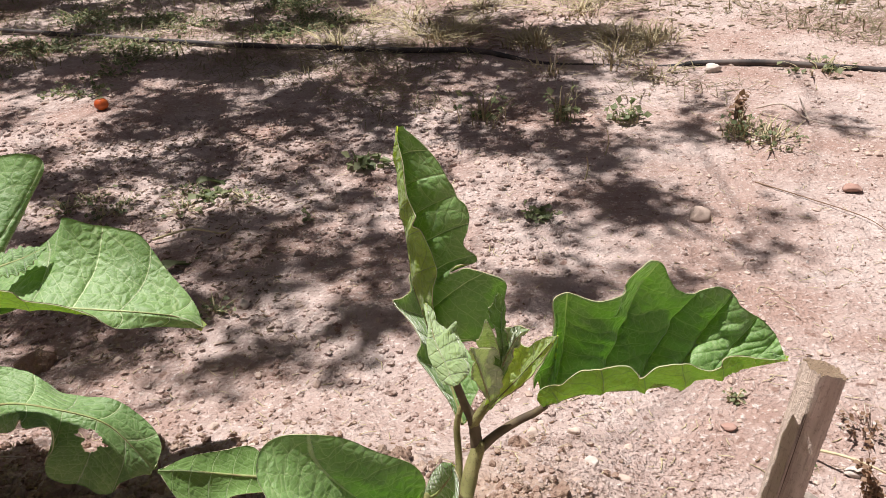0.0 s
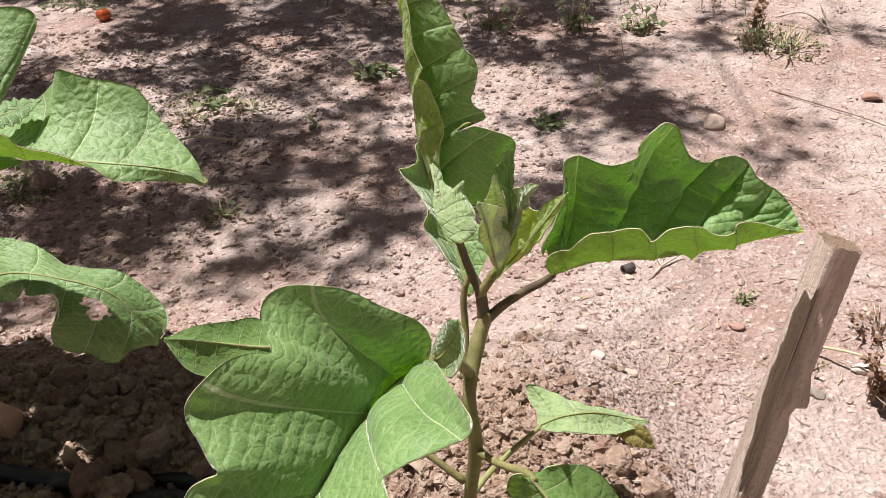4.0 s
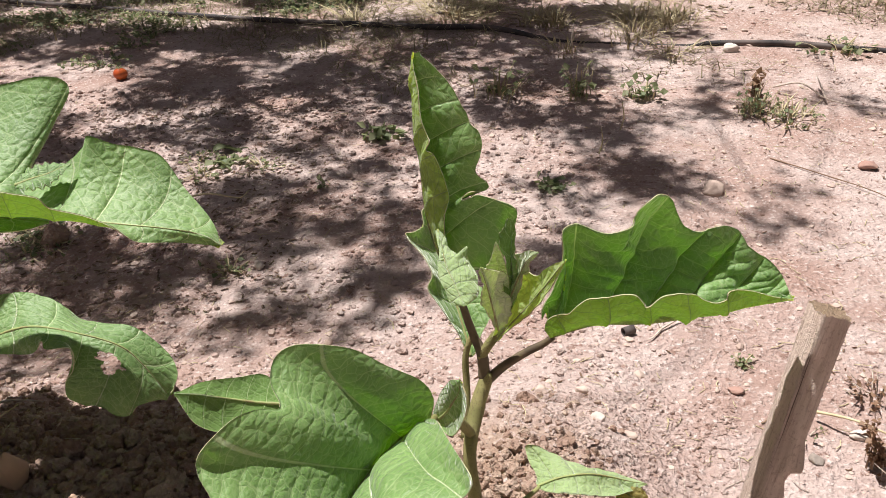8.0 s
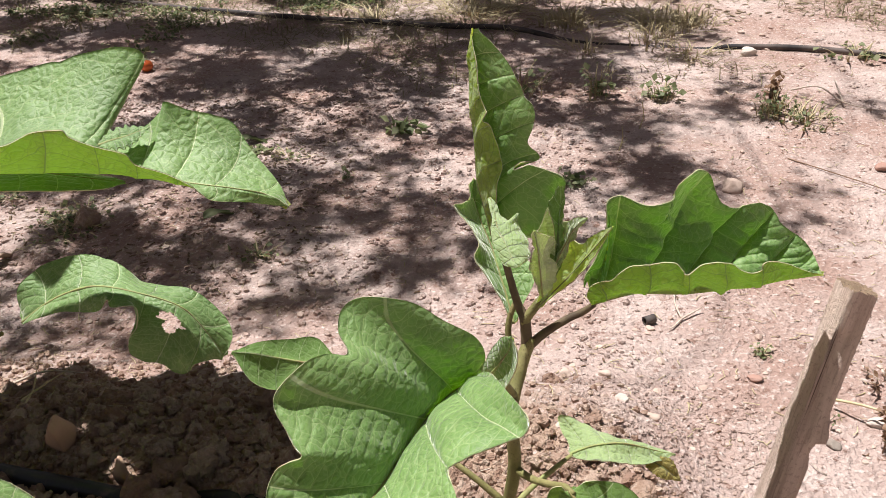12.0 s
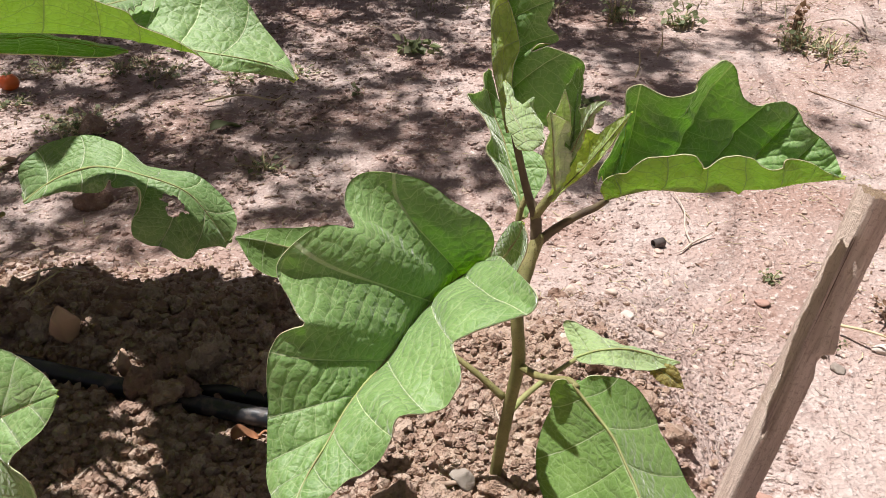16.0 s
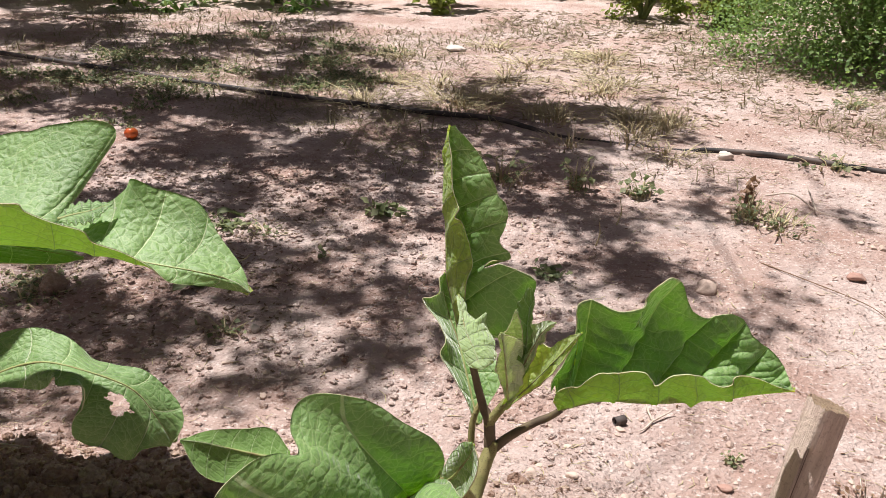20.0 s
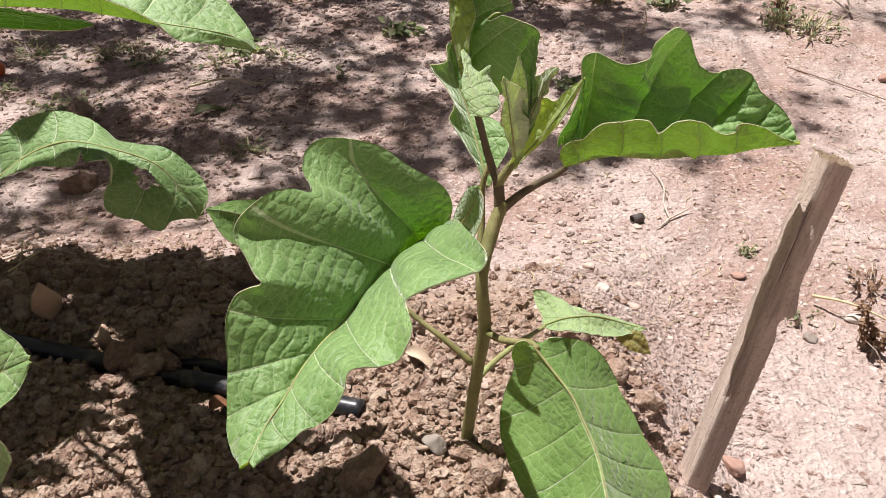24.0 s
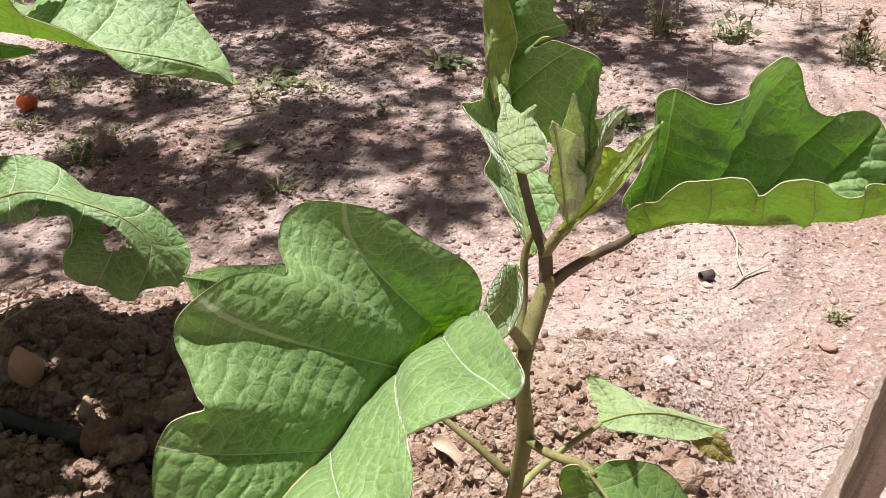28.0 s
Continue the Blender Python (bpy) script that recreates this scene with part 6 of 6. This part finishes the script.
twig([(0.42, 0.69, 0.01), (0.45, 0.66, 0.02), (0.50, 0.63, 0.01)], 0.0018, "thin dry twig among weeds", STRAW)
twig([(0.33, 2.05, 0.0), (0.33, 2.05, 0.03), (0.335, 2.06, 0.07)], 0.003, "grey dry stalk standing upright", TWIG)
twig([(0.36, 1.52, 0.0), (0.365, 1.515, 0.03), (0.36, 1.52, 0.06)], 0.0016, "thin dry upright stalk", STRAW)
twig([(0.30, 1.40, 0.0), (0.305, 1.40, 0.025), (0.302, 1.40, 0.05)], 0.0016, "thin dry upright stalk", STRAW)


def fallen_leaf(x, y, z, length, width, turn, material, label, curl=0.35):
    m, n = 18, 9
    v, f = [], []
    for i in range(m):
        u = i / (m - 1)
        w = width * math.sin(math.pi * min(1, 0.03 + u * 0.97)) ** 0.7
        for j in range(n):
            q = 2 * j / (n - 1) - 1
            v.append(((u - 0.5) * length, q * w * (1 + 0.1 * math.sin(9 * u)), curl * w * q * q + 0.004 * math.sin(5 * u + q) + 0.003))
    f = [(i * n + j, (i + 1) * n + j, (i + 1) * n + j + 1, i * n + j + 1) for i in range(m - 1) for j in range(n - 1)]
    v += [(a, b, c - 0.0007) for a, b, c in v]
    f += [tuple(k + m * n for k in q[::-1]) for q in f]
    ob = thing("fallen_leaf", on_ground(x, y, z), label, "leaf", "fallen leaves")
    ob.rotation_euler = (0.1, 0.15, radians(turn))
    part("blade", mesh_of("blade", v, f, material), ob)
    part("stalk", tube([(length * 0.48, 0, 0.002), (length * 0.75, 0.004, 0.004), (length * 1.0, -0.006, 0.003)], [0.0013, 0.001, 0.0008], "stalk", material, 12, 6), ob)


fallen_leaf(0.006, 0.470, 0.004, 0.040, 0.006, -38, DRY_LEAF, "dry curled brown leaf on the soil", 0.9)
fallen_leaf(-0.397, 1.16, 0.004, 0.055, 0.012, 40, WEED_LEAF, "green fallen leaf on the soil", 0.5)
fallen_leaf(-0.155, 0.425, 0.005, 0.022, 0.007, 10, TOMATO_DRY := plain("rusty_leaf", (0.28, 0.12, 0.06), (0.38, 0.19, 0.10), 90, 0.8), "rusty dry leaf scrap below the pipe", 0.6)
fallen_leaf(-0.70, 1.02, 0.004, 0.05, 0.012, 70, DRY_LEAF, "dry brown leaf on the soil", 0.6)
fallen_leaf(-0.42, 1.48, 0.004, 0.05, 0.012, 20, WEED_LEAF, "green fallen leaf on the soil", 0.5)

# ---------- crumbs, clods and straw, too many to count ----------
rng = np.random.default_rng(5)


def strewn(n, xlo, xhi, ylo, yhi, keep):
    x, y = rng.uniform(xlo, xhi, n), rng.uniform(ylo, yhi, n)
    d = dug_share(x, y)
    ok = rng.uniform(size=n) < keep(x, y, d)
    x, y = x[ok], y[ok]
    return np.stack([x, y, ground_height(x, y)], 1)


away_from_pipe = lambda x, y: 1 - 0.95 * np.exp(-(((y - PIPE_LINE(x) - 0.008) / 0.022) ** 2)) * (1 - ramp(x, -0.12, -0.05))
raked = lambda x, y: 1 - 0.85 * ramp(y, 0.49, 0.60) * ramp(x, -0.24, -0.04)
p = strewn(40000, -0.75, 0.34, 0.22, 0.76, lambda x, y, d: d**1.7 * away_from_pipe(x, y) * raked(x, y))
tagged(scatter("soil_crumbs", p, 0.0013 + 0.0050 * rng.uniform(size=len(p)) ** 2.0, CLOD, 51, 0.85, 0.35, 1, 0.2), "loose crumbs of dug brown soil", "soil", kind="stuff")
p = strewn(1500, -0.75, 0.32, 0.22, 0.68, lambda x, y, d: d**2.4 * away_from_pipe(x, y) * raked(x, y))
tagged(scatter("soil_clods", p, 0.0035 + 0.0075 * rng.uniform(size=len(p)) ** 2.2, CLOD, 52, 0.8, 0.42, 2, 0.3), "rough clods of dug brown soil", "soil", kind="stuff")
p = strewn(420, -0.72, 0.02, 0.47, 0.66, lambda x, y, d: d * away_from_pipe(x, y))
for (x, y, z), size in zip(p, 0.005 + 0.010 * rng.uniform(size=len(p)) ** 2.4):
    v, f = lump(size, rng, 0.85, 0.50, 3)
    knobs = value_noise(v[:, 0] + v[:, 2] + 7 * x, v[:, 1] - 0.6 * v[:, 2] + 5 * y, 1.3 / size, 3, 3)
    v = v * (1 + 0.34 * knobs)[:, None]
    clod = new("clod", mesh_of("clod", v, f, CLOD))
    clod.location = (x, y, z + size * 0.30)
    tagged(clod, "rough clod of dug brown earth heaped by the pipe", "clod", "clods of earth")
y = 0.5 * np.exp(rng.uniform(0, math.log(8), 15000))
x = rng.uniform(-1, 1, 15000) * (0.32 + 0.52 * y) + 0.05
p = np.stack([x, y, ground_height(x, y)], 1)
s = (0.0008 + 0.0028 * rng.uniform(size=len(p)) ** 3) * (0.55 + 0.75 * y)
tagged(scatter("ground_crumbs", p, s, SOIL_BIT := soil_material("soil_bit", 0.15), 53, 0.6, 0.25, 1, 0.4), "small crumbs of dry clay", "soil", kind="stuff")
p = np.stack([rng.uniform(-1.05, 0.25, 9000), rng.uniform(0.74, 1.9, 9000)], 1)
p = np.column_stack([p, ground_height(p[:, 0], p[:, 1])])
tagged(scatter("shaded_crumbs", p, (0.0012 + 0.0068 * rng.uniform(size=len(p)) ** 3.2) * (0.7 + 0.35 * p[:, 1]), SOIL_BIT, 57, 0.7, 0.25, 1, 0.35), "crumbs of reddish clay", "soil", kind="stuff")
p = np.stack([rng.uniform(0.08, 0.34, 4200), rng.uniform(0.28, 0.72, 4200)], 1)
p = np.column_stack([p, ground_height(p[:, 0], p[:, 1])])
tagged(scatter("bed_edge_crumbs", p, 0.0009 + 0.0030 * rng.uniform(size=len(p)) ** 2.5, SOIL_BIT, 59, 0.7, 0.25, 1, 0.35), "fine crumbs of pale clay at the edge of the bed", "soil", kind="stuff")
y = 0.55 * np.exp(rng.uniform(0, math.log(7), 1500))
x = rng.uniform(-1, 1, 1500) * (0.32 + 0.52 * y) + 0.05
p = np.stack([x, y, ground_height(x, y)], 1)
tagged(scatter("gravel", p, (0.002 + 0.0055 * rng.uniform(size=len(p)) ** 2.5) * (0.6 + 0.6 * y), STONE, 54, 0.6, 0.2, 1, 0.4), "scattered pale pebbles", "gravel", kind="stuff")


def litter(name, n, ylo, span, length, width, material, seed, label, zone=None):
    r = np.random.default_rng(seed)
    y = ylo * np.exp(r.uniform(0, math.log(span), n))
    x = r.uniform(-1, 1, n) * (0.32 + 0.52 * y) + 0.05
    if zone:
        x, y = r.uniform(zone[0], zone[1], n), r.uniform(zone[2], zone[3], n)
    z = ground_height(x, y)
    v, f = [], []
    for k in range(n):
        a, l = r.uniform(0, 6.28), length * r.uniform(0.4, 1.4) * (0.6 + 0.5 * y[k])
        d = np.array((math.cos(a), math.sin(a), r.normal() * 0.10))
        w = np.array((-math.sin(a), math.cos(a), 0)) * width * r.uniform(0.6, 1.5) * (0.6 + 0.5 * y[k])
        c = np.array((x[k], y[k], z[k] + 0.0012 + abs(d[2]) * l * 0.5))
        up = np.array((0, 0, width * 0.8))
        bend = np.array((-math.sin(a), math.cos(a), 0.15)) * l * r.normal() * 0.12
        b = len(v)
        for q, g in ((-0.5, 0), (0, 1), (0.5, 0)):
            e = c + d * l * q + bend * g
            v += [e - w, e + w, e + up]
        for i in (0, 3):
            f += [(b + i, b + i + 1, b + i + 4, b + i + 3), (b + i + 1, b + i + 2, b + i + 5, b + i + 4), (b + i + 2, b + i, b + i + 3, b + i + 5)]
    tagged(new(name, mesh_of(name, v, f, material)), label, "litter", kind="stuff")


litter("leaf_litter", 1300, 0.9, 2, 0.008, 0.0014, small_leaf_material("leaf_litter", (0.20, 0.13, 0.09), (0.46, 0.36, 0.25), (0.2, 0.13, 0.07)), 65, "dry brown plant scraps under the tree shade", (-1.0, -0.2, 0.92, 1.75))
# the second call adds brown slivers that tone the far ground down
litter("field_litter", 2600, 0.9, 2, 0.012, 0.0022, small_leaf_material("field_litter", (0.34, 0.25, 0.17), (0.62, 0.52, 0.36), (0.4, 0.3, 0.18)), 66, "brown slivers added to mottle the far ground", (0.15, 2.6, 2.3, 4.8))
litter("straw_litter", 1900, 0.62, 6, 0.015, 0.0005, STRAW, 61, "scattered bits of straw")
litter("dark_litter", 700, 0.60, 6, 0.006, 0.0009, RUSSET, 62, "scattered reddish plant scraps")
litter("bed_roots", 260, 0.28, 2.2, 0.030, 0.0005, TWIG, 63, "fine dry roots in the soil")


def dry_grass(n, seed):
    """Thin dead blades in loose patches over the far ground."""
    r = np.random.default_rng(seed)
    y = 1.35 * np.exp(r.uniform(0, math.log(3.2), n))
    x = r.uniform(-1, 1, n) * (0.25 + 0.52 * y) + 0.1
    lush = value_noise(x, y, 2.3, 31, 2) + 0.55 * ramp(y, 1.9, 2.7) - 0.5 * ramp(x, 0.6, 1.1) * (1 - ramp(y, 2.0, 2.6))
    ok = lush - 0.45 * (1 - ramp(y, 1.75, 2.3)) > r.uniform(0.05, 0.6, n)
    x, y = x[ok], y[ok]
    z = ground_height(x, y)
    v, f = [], []
    for k in range(len(x)):
        a, l = r.uniform(0, 6.28), r.uniform(0.015, 0.065)
        d = np.array((math.cos(a), math.sin(a), 0))
        w = np.array((-math.sin(a), math.cos(a), 0)) * r.uniform(0.0006, 0.0014) * (0.5 + 0.5 * y[k])
        up = abs(r.normal()) * 0.6
        c = np.array((x[k], y[k], z[k] - 0.001))
        b = len(v)
        for q, t in ((0, 1.0), (0.5, 0.8), (1, 0.15)):
            e = c + d * l * q * (1 - 0.3 * up) + np.array((0, 0, l * up * (q - 0.45 * q * q) + 0.003))
            v += [e - w * t, e + w * t, e + np.array((0, 0, 0.0008)) * t]
        for i in (0, 3):
            f += [(b + i, b + i + 1, b + i + 4, b + i + 3), (b + i + 1, b + i + 2, b + i + 5, b + i + 4), (b + i + 2, b + i, b + i + 3, b + i + 5)]
    return v, f


tagged(new("dry_grass", mesh_of("dry_grass", *dry_grass(30000, 71), small_leaf_material("dead_grass", (0.28, 0.24, 0.13), (0.56, 0.48, 0.32), (0.4, 0.35, 0.2)))), "dead straw-coloured grass lying in patches", "grass", kind="stuff")
